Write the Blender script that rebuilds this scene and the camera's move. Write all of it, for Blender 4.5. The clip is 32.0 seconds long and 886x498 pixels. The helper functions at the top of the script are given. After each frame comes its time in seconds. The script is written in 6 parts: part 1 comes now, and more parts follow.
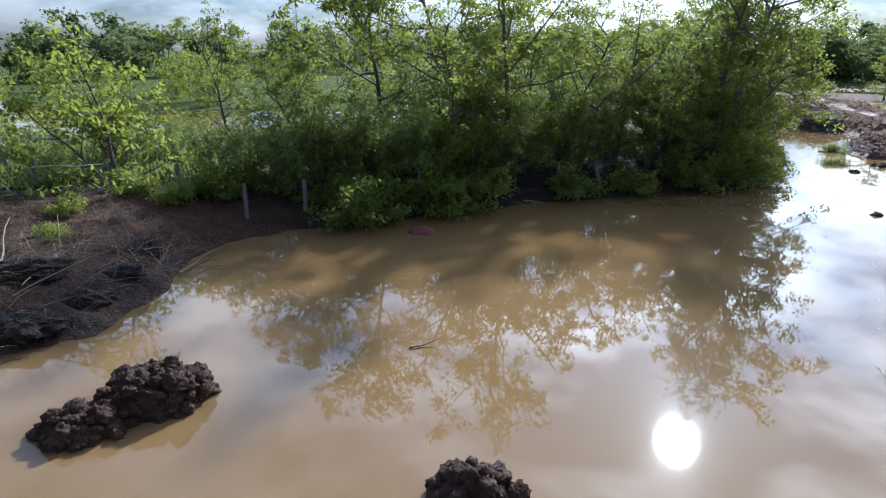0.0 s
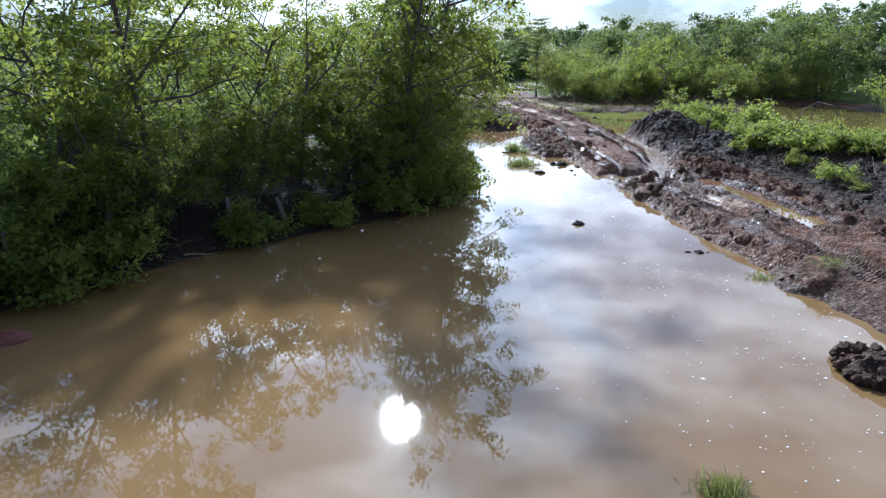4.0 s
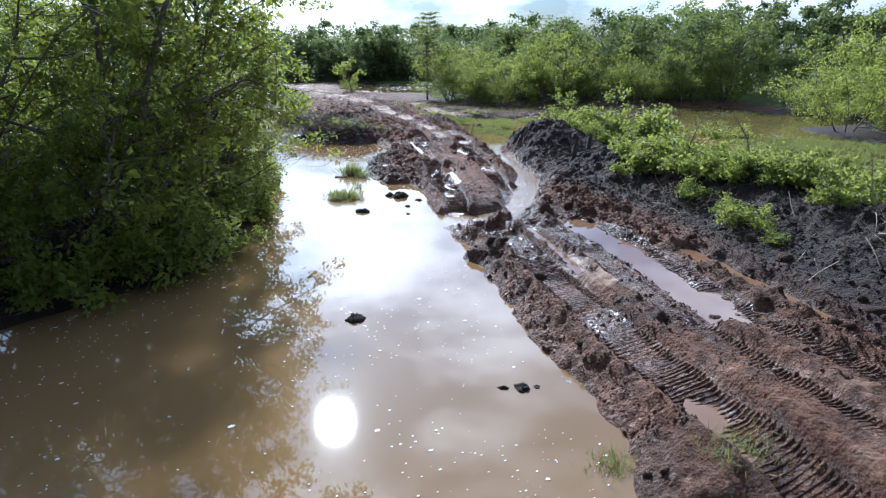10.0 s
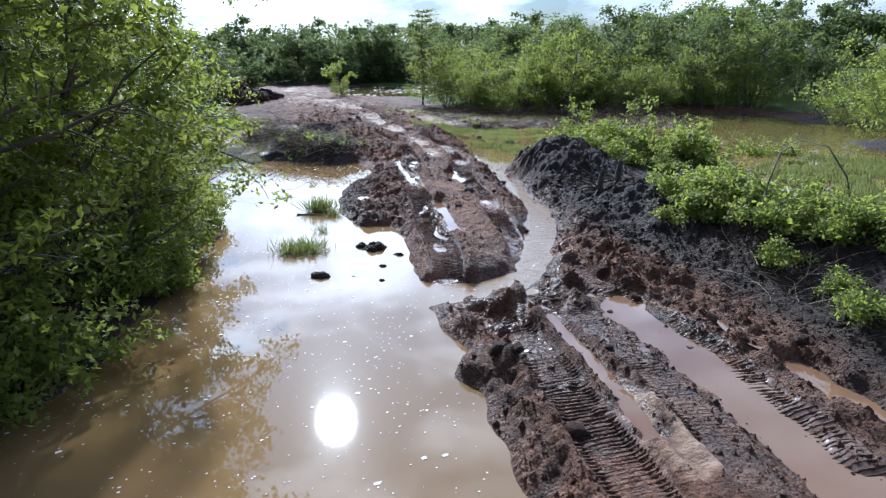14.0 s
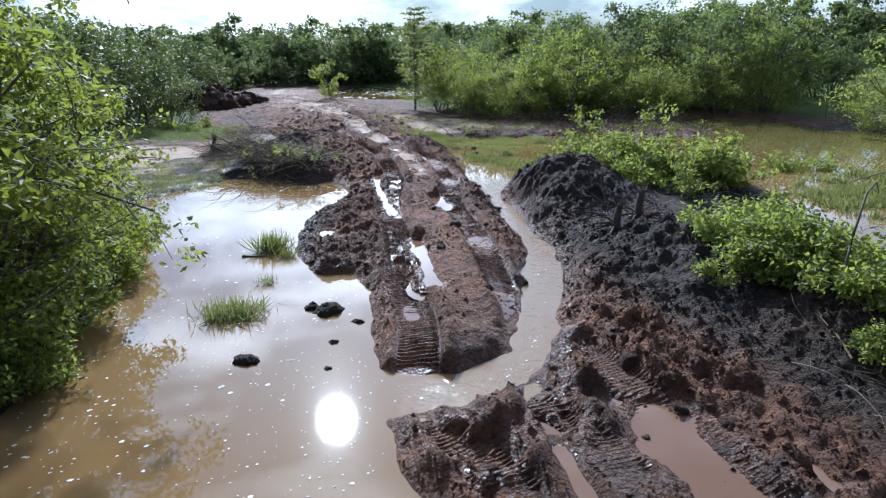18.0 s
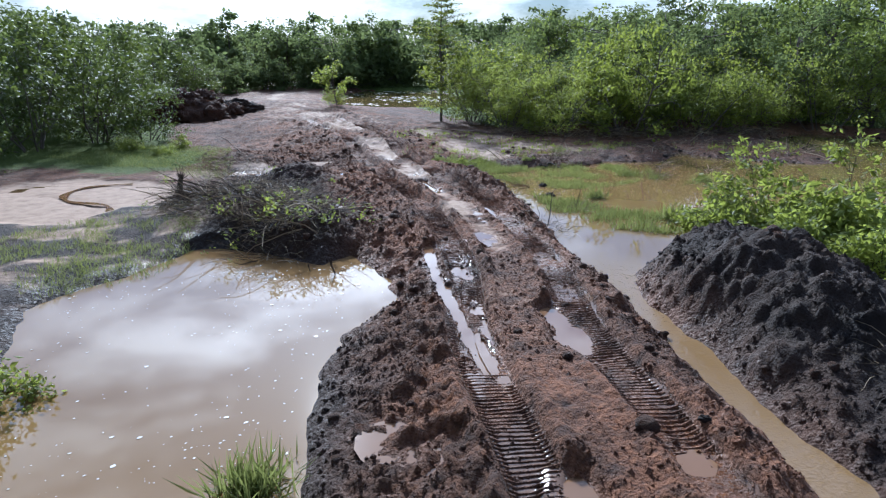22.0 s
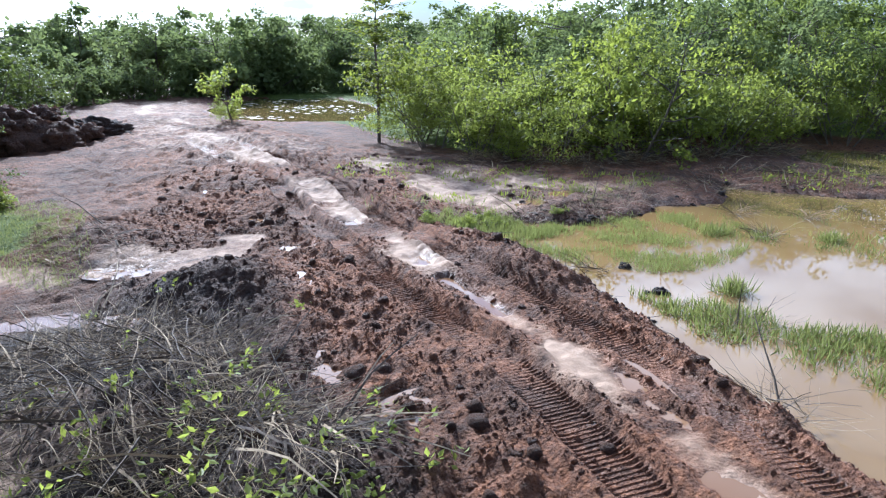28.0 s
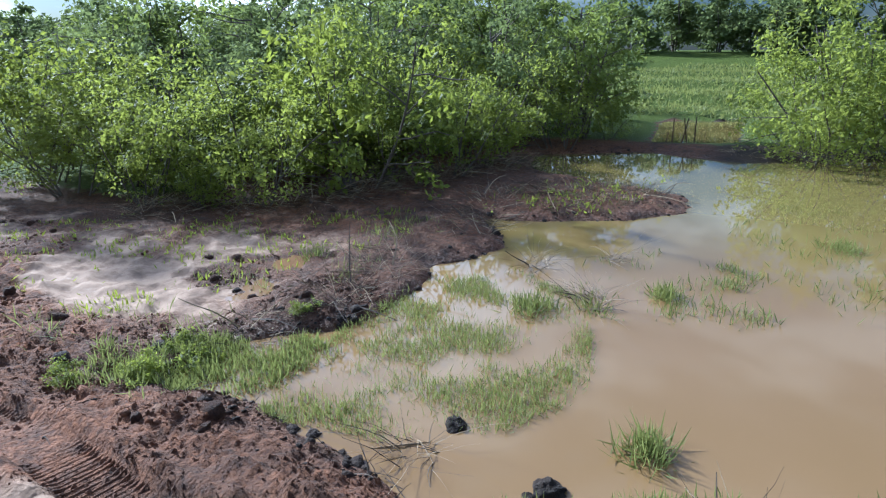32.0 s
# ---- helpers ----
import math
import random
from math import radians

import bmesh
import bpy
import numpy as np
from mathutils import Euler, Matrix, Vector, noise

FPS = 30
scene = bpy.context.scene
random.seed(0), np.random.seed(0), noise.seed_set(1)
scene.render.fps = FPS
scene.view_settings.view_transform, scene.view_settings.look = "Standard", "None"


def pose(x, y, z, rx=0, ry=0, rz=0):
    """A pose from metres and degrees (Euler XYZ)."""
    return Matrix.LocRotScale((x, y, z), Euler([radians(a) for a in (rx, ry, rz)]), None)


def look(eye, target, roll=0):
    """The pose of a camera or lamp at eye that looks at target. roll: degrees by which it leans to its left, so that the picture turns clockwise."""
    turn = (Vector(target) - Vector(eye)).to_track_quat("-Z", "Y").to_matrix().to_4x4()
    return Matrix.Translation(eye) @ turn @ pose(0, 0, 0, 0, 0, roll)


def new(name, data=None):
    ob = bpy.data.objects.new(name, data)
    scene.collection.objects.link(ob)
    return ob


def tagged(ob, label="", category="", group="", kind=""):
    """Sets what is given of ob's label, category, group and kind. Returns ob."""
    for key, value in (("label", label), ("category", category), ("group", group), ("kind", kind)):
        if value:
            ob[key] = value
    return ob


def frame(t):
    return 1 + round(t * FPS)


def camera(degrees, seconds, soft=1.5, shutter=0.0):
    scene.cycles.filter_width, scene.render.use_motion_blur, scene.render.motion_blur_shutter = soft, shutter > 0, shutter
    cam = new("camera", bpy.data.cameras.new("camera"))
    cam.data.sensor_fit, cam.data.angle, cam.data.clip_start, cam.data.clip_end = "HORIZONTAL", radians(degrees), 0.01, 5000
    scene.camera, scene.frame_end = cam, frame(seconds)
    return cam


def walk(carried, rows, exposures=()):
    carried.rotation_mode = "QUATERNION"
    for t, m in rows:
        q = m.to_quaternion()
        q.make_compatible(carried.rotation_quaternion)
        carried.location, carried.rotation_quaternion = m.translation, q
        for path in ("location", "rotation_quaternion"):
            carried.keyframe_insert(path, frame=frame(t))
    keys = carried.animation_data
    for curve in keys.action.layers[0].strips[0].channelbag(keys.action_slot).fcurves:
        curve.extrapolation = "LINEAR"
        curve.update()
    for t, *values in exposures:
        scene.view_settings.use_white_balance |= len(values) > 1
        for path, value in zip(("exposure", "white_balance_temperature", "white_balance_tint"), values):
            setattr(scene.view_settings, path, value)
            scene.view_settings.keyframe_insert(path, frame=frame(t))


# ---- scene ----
cam = camera(68.5, 32.0, 1.2)
METRES, EYE, TILT, LEAN, TURN = 55.0, 5.1, -17.0, 0.0, 0.0
ROWS = [
    (0.0, 0.0, 0.0, 0.0, 0.0, 0.0, 0.0),
    (0.5, 0.0032, 0.0116, 0.0034, -2.88, -0.0, 0.87),
    (1.0, 0.0063, 0.0229, 0.0068, -5.76, -0.04, 1.74),
    (1.5, 0.0095, 0.0341, 0.01, -8.62, -0.11, 2.59),
    (2.0, 0.0131, 0.0451, 0.0132, -11.48, -0.24, 3.47),
    (2.5, 0.0167, 0.0558, 0.0167, -14.7, -0.46, 4.46),
    (3.0, 0.0205, 0.0662, 0.0199, -18.3, -0.77, 5.5),
    (3.5, 0.0247, 0.0766, 0.023, -21.95, -1.15, 6.52),
    (4.0, 0.0295, 0.0867, 0.0259, -25.6, -1.58, 7.54),
    (4.5, 0.0349, 0.0968, 0.0287, -29.24, -2.11, 8.55),
    (6.5, 0.0887, 0.138, 0.0401, -31.78, -2.57, 9.23),
    (7.0, 0.1094, 0.1469, 0.0423, -31.78, -2.57, 9.22),
    (7.5, 0.1316, 0.1558, 0.0449, -31.78, -2.59, 9.2),
    (8.0, 0.1476, 0.1619, 0.0467, -31.8, -2.59, 9.17),
    (8.5, 0.1548, 0.1643, 0.0473, -31.81, -2.59, 9.15),
    (9.0, 0.1599, 0.1668, 0.048, -31.82, -2.58, 9.1),
    (9.5, 0.1627, 0.1681, 0.0484, -31.83, -2.57, 9.07),
    (10.0, 0.1656, 0.1707, 0.0494, -31.83, -2.58, 9.07),
    (10.5, 0.1704, 0.1768, 0.0517, -31.84, -2.59, 9.05),
    (11.0, 0.177, 0.1863, 0.0549, -31.86, -2.6, 9.02),
    (11.5, 0.1857, 0.1983, 0.0589, -31.85, -2.6, 9.01),
    (12.0, 0.1957, 0.2124, 0.0637, -31.83, -2.63, 9.02),
    (12.5, 0.2065, 0.228, 0.0689, -31.84, -2.65, 9.01),
    (13.0, 0.2159, 0.2409, 0.0737, -31.81, -2.64, 9.05),
    (13.5, 0.2211, 0.2471, 0.0757, -31.8, -2.64, 9.07),
    (14.0, 0.2284, 0.2524, 0.0773, -31.8, -2.64, 9.07),
    (14.5, 0.2387, 0.2585, 0.0794, -31.78, -2.66, 9.08),
    (16.5, 0.2597, 0.2741, 0.0853, -31.79, -2.69, 9.11),
    (17.0, 0.264, 0.2824, 0.0879, -31.79, -2.68, 9.09),
    (17.5, 0.2702, 0.294, 0.0915, -31.79, -2.68, 9.1),
    (18.0, 0.2783, 0.3081, 0.096, -31.77, -2.69, 9.12),
    (18.5, 0.2879, 0.3244, 0.101, -31.77, -2.71, 9.09),
    (19.0, 0.2984, 0.3424, 0.1069, -31.79, -2.74, 9.09),
    (19.5, 0.3098, 0.3617, 0.113, -31.8, -2.75, 9.08),
    (20.0, 0.3216, 0.3822, 0.1194, -31.81, -2.75, 9.07),
    (20.5, 0.3312, 0.4042, 0.1263, -31.82, -2.77, 9.06),
    (21.0, 0.3378, 0.4276, 0.133, -31.83, -2.74, 9.03),
    (21.5, 0.3419, 0.4522, 0.1402, -31.83, -2.74, 9.03),
    (22.0, 0.3433, 0.4775, 0.1476, -31.83, -2.74, 8.99),
    (22.5, 0.3455, 0.5033, 0.1551, -31.82, -2.74, 9.0),
    (23.0, 0.3497, 0.529, 0.1628, -31.84, -2.74, 8.97),
    (23.5, 0.3563, 0.5548, 0.1706, -31.82, -2.74, 8.98),
    (24.0, 0.3646, 0.5806, 0.1786, -32.61, -2.88, 9.19),
    (24.5, 0.3743, 0.6068, 0.1863, -33.02, -2.94, 9.26),
    (26.5, 0.4005, 0.6658, 0.2045, -35.91, -3.4, 10.03),
    (27.0, 0.4006, 0.6663, 0.2047, -37.97, -3.75, 10.52),
    (27.5, 0.4011, 0.6671, 0.2048, -40.06, -4.13, 10.99),
    (28.0, 0.4043, 0.6709, 0.206, -42.14, -4.55, 11.47),
    (28.5, 0.4105, 0.6781, 0.2081, -44.43, -5.01, 11.94),
    (29.0, 0.4196, 0.688, 0.211, -46.86, -5.53, 12.45),
    (29.5, 0.4313, 0.6996, 0.2144, -49.52, -6.1, 12.97),
    (30.0, 0.4449, 0.7125, 0.2185, -52.28, -6.78, 13.47),
    (30.5, 0.461, 0.7266, 0.2227, -55.18, -7.48, 13.98),
    (31.0, 0.479, 0.7411, 0.2271, -59.06, -8.46, 14.6),
    (31.5, 0.4971, 0.7545, 0.2312, -64.41, -9.84, 15.33),
    (32.0, 0.5142, 0.7669, 0.2346, -70.04, -11.29, 16.0),
]
walk(cam, [(t, pose(0, 0, EYE, TILT, LEAN, TURN) @ pose(METRES * x, METRES * y, METRES * z, 90 + pitch, roll, yaw)) for t, x, y, z, yaw, pitch, roll in ROWS],
     [(0.0, 0.57, 5330, 9), (9.0, 0.58, 5230, 8), (19.0, 0.4, 5220, 8), (24.5, 0.52, 5180, 9), (26.5, 1.08, 5260, 10), (30.0, 0.98, 5200, 8), (32.0, 0.9, 5080, 6)])

# ---- world, sun ----
SUN_AZ, SUN_EL = radians(22.4), radians(31.4)
world = bpy.data.worlds.new("sky")
scene.world = world
world.use_nodes = True


def sky_nodes():
    nt = world.node_tree
    nt.nodes.clear()
    sky = nt.nodes.new("ShaderNodeTexSky")
    sky.sky_type, sky.sun_disc = "NISHITA", False
    sky.sun_elevation, sky.sun_rotation = SUN_EL, SUN_AZ
    sky.air_density, sky.dust_density, sky.ozone_density = 1.0, 0.8, 1.8
    tc = nt.nodes.new("ShaderNodeTexCoord")
    mp = nt.nodes.new("ShaderNodeMapping")
    mp.inputs["Scale"].default_value = (1.6, 1.6, 4.5)
    mp.inputs["Rotation"].default_value = (0, 0, 0.6)
    nz = nt.nodes.new("ShaderNodeTexNoise")
    nz.inputs["Scale"].default_value, nz.inputs["Detail"].default_value, nz.inputs["Roughness"].default_value = 2.1, 9, 0.6
    rp = nt.nodes.new("ShaderNodeValToRGB")
    rp.color_ramp.elements[0].position, rp.color_ramp.elements[1].position = 0.42, 0.63
    grey = nt.nodes.new("ShaderNodeHueSaturation")
    grey.inputs["Saturation"].default_value, grey.inputs["Value"].default_value = 0.2, 2.6
    mix = nt.nodes.new("ShaderNodeMix")
    mix.data_type = "RGBA"
    tint = nt.nodes.new("ShaderNodeMix")
    tint.data_type, tint.blend_type = "RGBA", "MULTIPLY"
    tint.inputs[0].default_value, tint.inputs[7].default_value = 1.0, (0.84, 1.0, 1.24, 1)
    bg = nt.nodes.new("ShaderNodeBackground")
    bg.inputs["Strength"].default_value = 0.085
    out = nt.nodes.new("ShaderNodeOutputWorld")
    lk = nt.links.new
    lk(tc.outputs["Generated"], mp.inputs["Vector"])
    lk(mp.outputs["Vector"], nz.inputs["Vector"])
    lk(nz.outputs["Fac"], rp.inputs["Fac"])
    lk(rp.outputs["Color"], mix.inputs[0])
    # haze greys the sky towards the horizon
    sep = nt.nodes.new("ShaderNodeSeparateXYZ")
    lk(tc.outputs["Generated"], sep.inputs[0])
    haze = nt.nodes.new("ShaderNodeMapRange")
    haze.inputs[1].default_value, haze.inputs[2].default_value, haze.inputs[3].default_value, haze.inputs[4].default_value = 0.0, 0.42, 0.36, 1.5
    lk(sep.outputs[2], haze.inputs[0])
    glow = nt.nodes.new("ShaderNodeVectorMath")
    glow.operation = "DOT_PRODUCT"
    glow.inputs[1].default_value = (math.sin(SUN_AZ) * math.cos(SUN_EL), math.cos(SUN_AZ) * math.cos(SUN_EL), math.sin(SUN_EL))
    lk(tc.outputs["Generated"], glow.inputs[0])
    ahead = nt.nodes.new("ShaderNodeMath")
    ahead.operation = "MAXIMUM"
    lk(glow.outputs["Value"], ahead.inputs[0])
    ahead.inputs[1].default_value = 0.0
    square = nt.nodes.new("ShaderNodeMath")
    square.operation = "POWER"
    lk(ahead.outputs[0], square.inputs[0])
    square.inputs[1].default_value = 2.0
    near = nt.nodes.new("ShaderNodeMapRange")
    near.inputs[1].default_value, near.inputs[2].default_value, near.inputs[3].default_value, near.inputs[4].default_value = 0.0, 1.0, 0.44, 1.04
    lk(square.outputs[0], near.inputs[0])
    veil = nt.nodes.new("ShaderNodeMath")
    veil.operation = "MULTIPLY"
    lk(haze.outputs[0], veil.inputs[0])
    lk(near.outputs[0], veil.inputs[1])
    dim = nt.nodes.new("ShaderNodeVectorMath")
    dim.operation = "SCALE"
    lk(sky.outputs["Color"], dim.inputs[0])
    lk(veil.outputs[0], dim.inputs["Scale"])
    lk(dim.outputs[0], tint.inputs[6])
    lk(tint.outputs[2], mix.inputs[6])
    lk(tint.outputs[2], grey.inputs["Color"])
    lk(grey.outputs["Color"], mix.inputs[7])
    lk(mix.outputs[2], bg.inputs["Color"])
    lk(bg.outputs["Background"], out.inputs["Surface"])


sky_nodes()
sun = new("sun", bpy.data.lights.new("sun", "SUN"))
sun.data.energy, sun.data.angle, sun.data.color = 5.0, radians(3.0), (1.0, 0.96, 0.90)
sun.matrix_world = look((0, 0, 0), (-math.sin(SUN_AZ) * math.cos(SUN_EL), -math.cos(SUN_AZ) * math.cos(SUN_EL), -math.sin(SUN_EL)))


# ---- materials ----
def material(name):
    m = bpy.data.materials.new(name)
    m.use_nodes = True
    nt = m.node_tree
    return m, nt, nt.nodes["Principled BSDF"], nt.nodes["Material Output"]


def node(nt, kind, **kw):
    n = nt.nodes.new(kind)
    for k, v in kw.items():
        n.inputs[k.replace("_", " ")].default_value = v
    return n


def mixc(nt, fac, a, b):
    """Mix of two colours; each of fac, a, b is a socket or a value."""
    n = nt.nodes.new("ShaderNodeMix")
    n.data_type = "RGBA"
    for i, v in ((0, fac), (6, a), (7, b)):
        if isinstance(v, bpy.types.NodeSocket):
            nt.links.new(v, n.inputs[i])
        else:
            n.inputs[i].default_value = v if i == 0 else (*v, 1)
    return n.outputs[2]


def calc(nt, op, a, b=0.0, clamp=False):
    n = nt.nodes.new("ShaderNodeMath")
    n.operation, n.use_clamp = op, clamp
    for i, v in ((0, a), (1, b)):
        if isinstance(v, bpy.types.NodeSocket):
            nt.links.new(v, n.inputs[i])
        else:
            n.inputs[i].default_value = v
    return n.outputs[0]


def noise_out(nt, scale, detail=4, rough=0.55, vec=None, dist=0.0):
    n = node(nt, "ShaderNodeTexNoise", Scale=scale, Detail=detail, Roughness=rough, Distortion=dist)
    if vec is None:
        tc = nt.nodes.new("ShaderNodeTexCoord")
        vec = tc.outputs["Object"]
    nt.links.new(vec, n.inputs["Vector"])
    return n.outputs["Fac"]


def ramp(nt, v, lo, hi):
    n = nt.nodes.new("ShaderNodeMapRange")
    n.inputs[1].default_value, n.inputs[2].default_value = lo, hi
    nt.links.new(v, n.inputs[0])
    return n.outputs[0]


def attr(nt, name):
    n = nt.nodes.new("ShaderNodeAttribute")
    n.attribute_name = name
    return n.outputs["Fac"]


def bump(nt, bsdf, height, strength, distance):
    b = node(nt, "ShaderNodeBump", Strength=strength, Distance=distance)
    nt.links.new(height, b.inputs["Height"])
    nt.links.new(b.outputs["Normal"], bsdf.inputs["Normal"])


def leaf_material(name, dark, light, glow, trans=0.45, rough=0.52, gloss=0.22):
    m, nt, p, out = material(name)
    geo = nt.nodes.new("ShaderNodeNewGeometry")
    inf = nt.nodes.new("ShaderNodeObjectInfo")
    isl = geo.outputs["Random Per Island"]
    c = mixc(nt, isl, dark, light)
    c = mixc(nt, calc(nt, "MULTIPLY", inf.outputs["Random"], 0.35), c, glow)
    c = mixc(nt, calc(nt, "MULTIPLY", calc(nt, "FRACT", calc(nt, "MULTIPLY", inf.outputs["Random"], 7.3)), 0.4), c, tuple(0.6 * v for v in dark))
    nt.links.new(c, p.inputs["Base Color"])
    p.inputs["Roughness"].default_value = rough
    p.inputs["Specular IOR Level"].default_value = gloss
    tr = nt.nodes.new("ShaderNodeBsdfTranslucent")
    nt.links.new(mixc(nt, 0.55, c, glow), tr.inputs["Color"])
    ms = nt.nodes.new("ShaderNodeMixShader")
    ms.inputs[0].default_value = trans
    nt.links.new(p.outputs[0], ms.inputs[1])
    nt.links.new(tr.outputs[0], ms.inputs[2])
    nt.links.new(ms.outputs[0], out.inputs["Surface"])
    return m


def bark_material(name, a, b):
    m, nt, p, out = material(name)
    n1 = noise_out(nt, 3, 5)
    n2 = noise_out(nt, 26, 6)
    c = mixc(nt, ramp(nt, n1, 0.35, 0.65), a, b)
    c = mixc(nt, calc(nt, "MULTIPLY", n2, 0.5), c, (0.02, 0.015, 0.01))
    nt.links.new(c, p.inputs["Base Color"])
    p.inputs["Roughness"].default_value = 0.85
    bump(nt, p, n2, 0.6, 0.02)
    return m


LEAF_TREE = leaf_material("leaf_broad", (0.07, 0.1, 0.024), (0.175, 0.22, 0.04), (0.42, 0.47, 0.065), 0.54)
LEAF_BUSH = leaf_material("leaf_bush", (0.08, 0.11, 0.026), (0.18, 0.225, 0.045), (0.44, 0.49, 0.085), 0.58)
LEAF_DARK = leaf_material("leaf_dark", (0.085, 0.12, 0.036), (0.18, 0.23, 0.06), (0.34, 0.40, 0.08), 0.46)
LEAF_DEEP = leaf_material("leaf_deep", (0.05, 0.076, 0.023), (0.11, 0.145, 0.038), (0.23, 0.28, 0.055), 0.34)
# leaves of distant trees: air haze is painted in as a paler, bluer green
LEAF_HAZED = leaf_material("leaf_hazed", (0.085, 0.115, 0.05), (0.165, 0.205, 0.08), (0.30, 0.36, 0.12), 0.42, 0.85, 0.08)
LEAF_GRASS = leaf_material("leaf_grass", (0.09, 0.125, 0.03), (0.2, 0.23, 0.065), (0.34, 0.36, 0.11), 0.46)
LEAF_DRY = leaf_material("leaf_dry", (0.06, 0.046, 0.028), (0.14, 0.11, 0.06), (0.2, 0.16, 0.08), 0.3)
BARK = bark_material("bark", (0.09, 0.07, 0.05), (0.18, 0.15, 0.12))
BARK_PALE = bark_material("dead_wood", (0.32, 0.23, 0.13), (0.52, 0.40, 0.25))
BARK_DARK = bark_material("wet_wood", (0.06, 0.043, 0.03), (0.13, 0.095, 0.065))


def ground_material():
    m, nt, p, out = material("earth")
    big, mid, fine, grit = noise_out(nt, 0.45, 4), noise_out(nt, 2.3, 6, 0.6), noise_out(nt, 11, 6, 0.65), noise_out(nt, 60, 4, 0.7)
    dark = mixc(nt, ramp(nt, mid, 0.3, 0.7), (0.011, 0.0072, 0.005), (0.038, 0.024, 0.0155))
    dark = mixc(nt, calc(nt, "MULTIPLY", ramp(nt, big, 0.45, 0.65), 0.7), dark, (0.052, 0.027, 0.015))
    red = mixc(nt, ramp(nt, fine, 0.3, 0.7), (0.08, 0.03, 0.0145), (0.31, 0.13, 0.056))
    c = mixc(nt, calc(nt, "MULTIPLY", attr(nt, "red"), ramp(nt, mid, 0.2, 0.55)), dark, red)
    silt = mixc(nt, ramp(nt, mid, 0.3, 0.7), (0.22, 0.142, 0.09), (0.38, 0.262, 0.178))
    c = mixc(nt, ramp(nt, calc(nt, "ADD", attr(nt, "silt"), calc(nt, "MULTIPLY", calc(nt, "SUBTRACT", calc(nt, "ADD", mid, big), 1.0), 1.1)), 0.28, 0.78), c, silt)
    green = mixc(nt, ramp(nt, fine, 0.3, 0.7), (0.04, 0.06, 0.013), (0.12, 0.155, 0.032))
    c = mixc(nt, ramp(nt, calc(nt, "ADD", attr(nt, "grass"), calc(nt, "MULTIPLY", calc(nt, "SUBTRACT", mid, 0.5), 1.0)), 0.4, 0.62), c, green)
    c = mixc(nt, calc(nt, "MULTIPLY", ramp(nt, grit, 0.55, 0.75), 0.35), c, (0.10, 0.07, 0.055))
    film = ramp(nt, calc(nt, "ADD", attr(nt, "film"), calc(nt, "ADD", calc(nt, "MULTIPLY", calc(nt, "SUBTRACT", fine, 0.5), 1.5), calc(nt, "MULTIPLY", calc(nt, "SUBTRACT", grit, 0.5), 0.6))), 0.46, 0.60)
    c = mixc(nt, film, c, (0.15, 0.085, 0.05))
    nt.links.new(c, p.inputs["Base Color"])
    wet = attr(nt, "wet")
    r = calc(nt, "SUBTRACT", 0.88, calc(nt, "MULTIPLY", ramp(nt, calc(nt, "ADD", wet, calc(nt, "MULTIPLY", calc(nt, "SUBTRACT", fine, 0.5), 1.6)), 0.3, 0.75), 0.62))
    r = calc(nt, "SUBTRACT", r, calc(nt, "MULTIPLY", film, calc(nt, "SUBTRACT", r, 0.13)))
    nt.links.new(r, p.inputs["Roughness"])
    nt.links.new(calc(nt, "SUBTRACT", 0.38, calc(nt, "MULTIPLY", attr(nt, "grass"), 0.33)), p.inputs["Specular IOR Level"])
    tc = nt.nodes.new("ShaderNodeTexCoord")
    crumbs = []
    for scale in (8.0, 21.0):
        vo = node(nt, "ShaderNodeTexVoronoi", Scale=scale, Randomness=1.0)
        nt.links.new(tc.outputs["Object"], vo.inputs["Vector"])
        crumbs.append(calc(nt, "SUBTRACT", 1.0, vo.outputs["Distance"]))
    h = calc(nt, "ADD", calc(nt, "MULTIPLY", fine, 0.5), calc(nt, "MULTIPLY", grit, 0.22))
    crumb = calc(nt, "ADD", calc(nt, "MULTIPLY", crumbs[0], 0.35), calc(nt, "MULTIPLY", crumbs[1], 0.25))
    smooth = calc(nt, "SUBTRACT", 1.0, calc(nt, "MINIMUM", calc(nt, "MULTIPLY", attr(nt, "silt"), 1.3), 0.9))
    smooth = calc(nt, "MULTIPLY", smooth, calc(nt, "SUBTRACT", 1.0, calc(nt, "MULTIPLY", film, 0.96)))
    bump(nt, p, calc(nt, "MULTIPLY", calc(nt, "ADD", h, crumb), smooth), 1.0, 0.15)
    return m


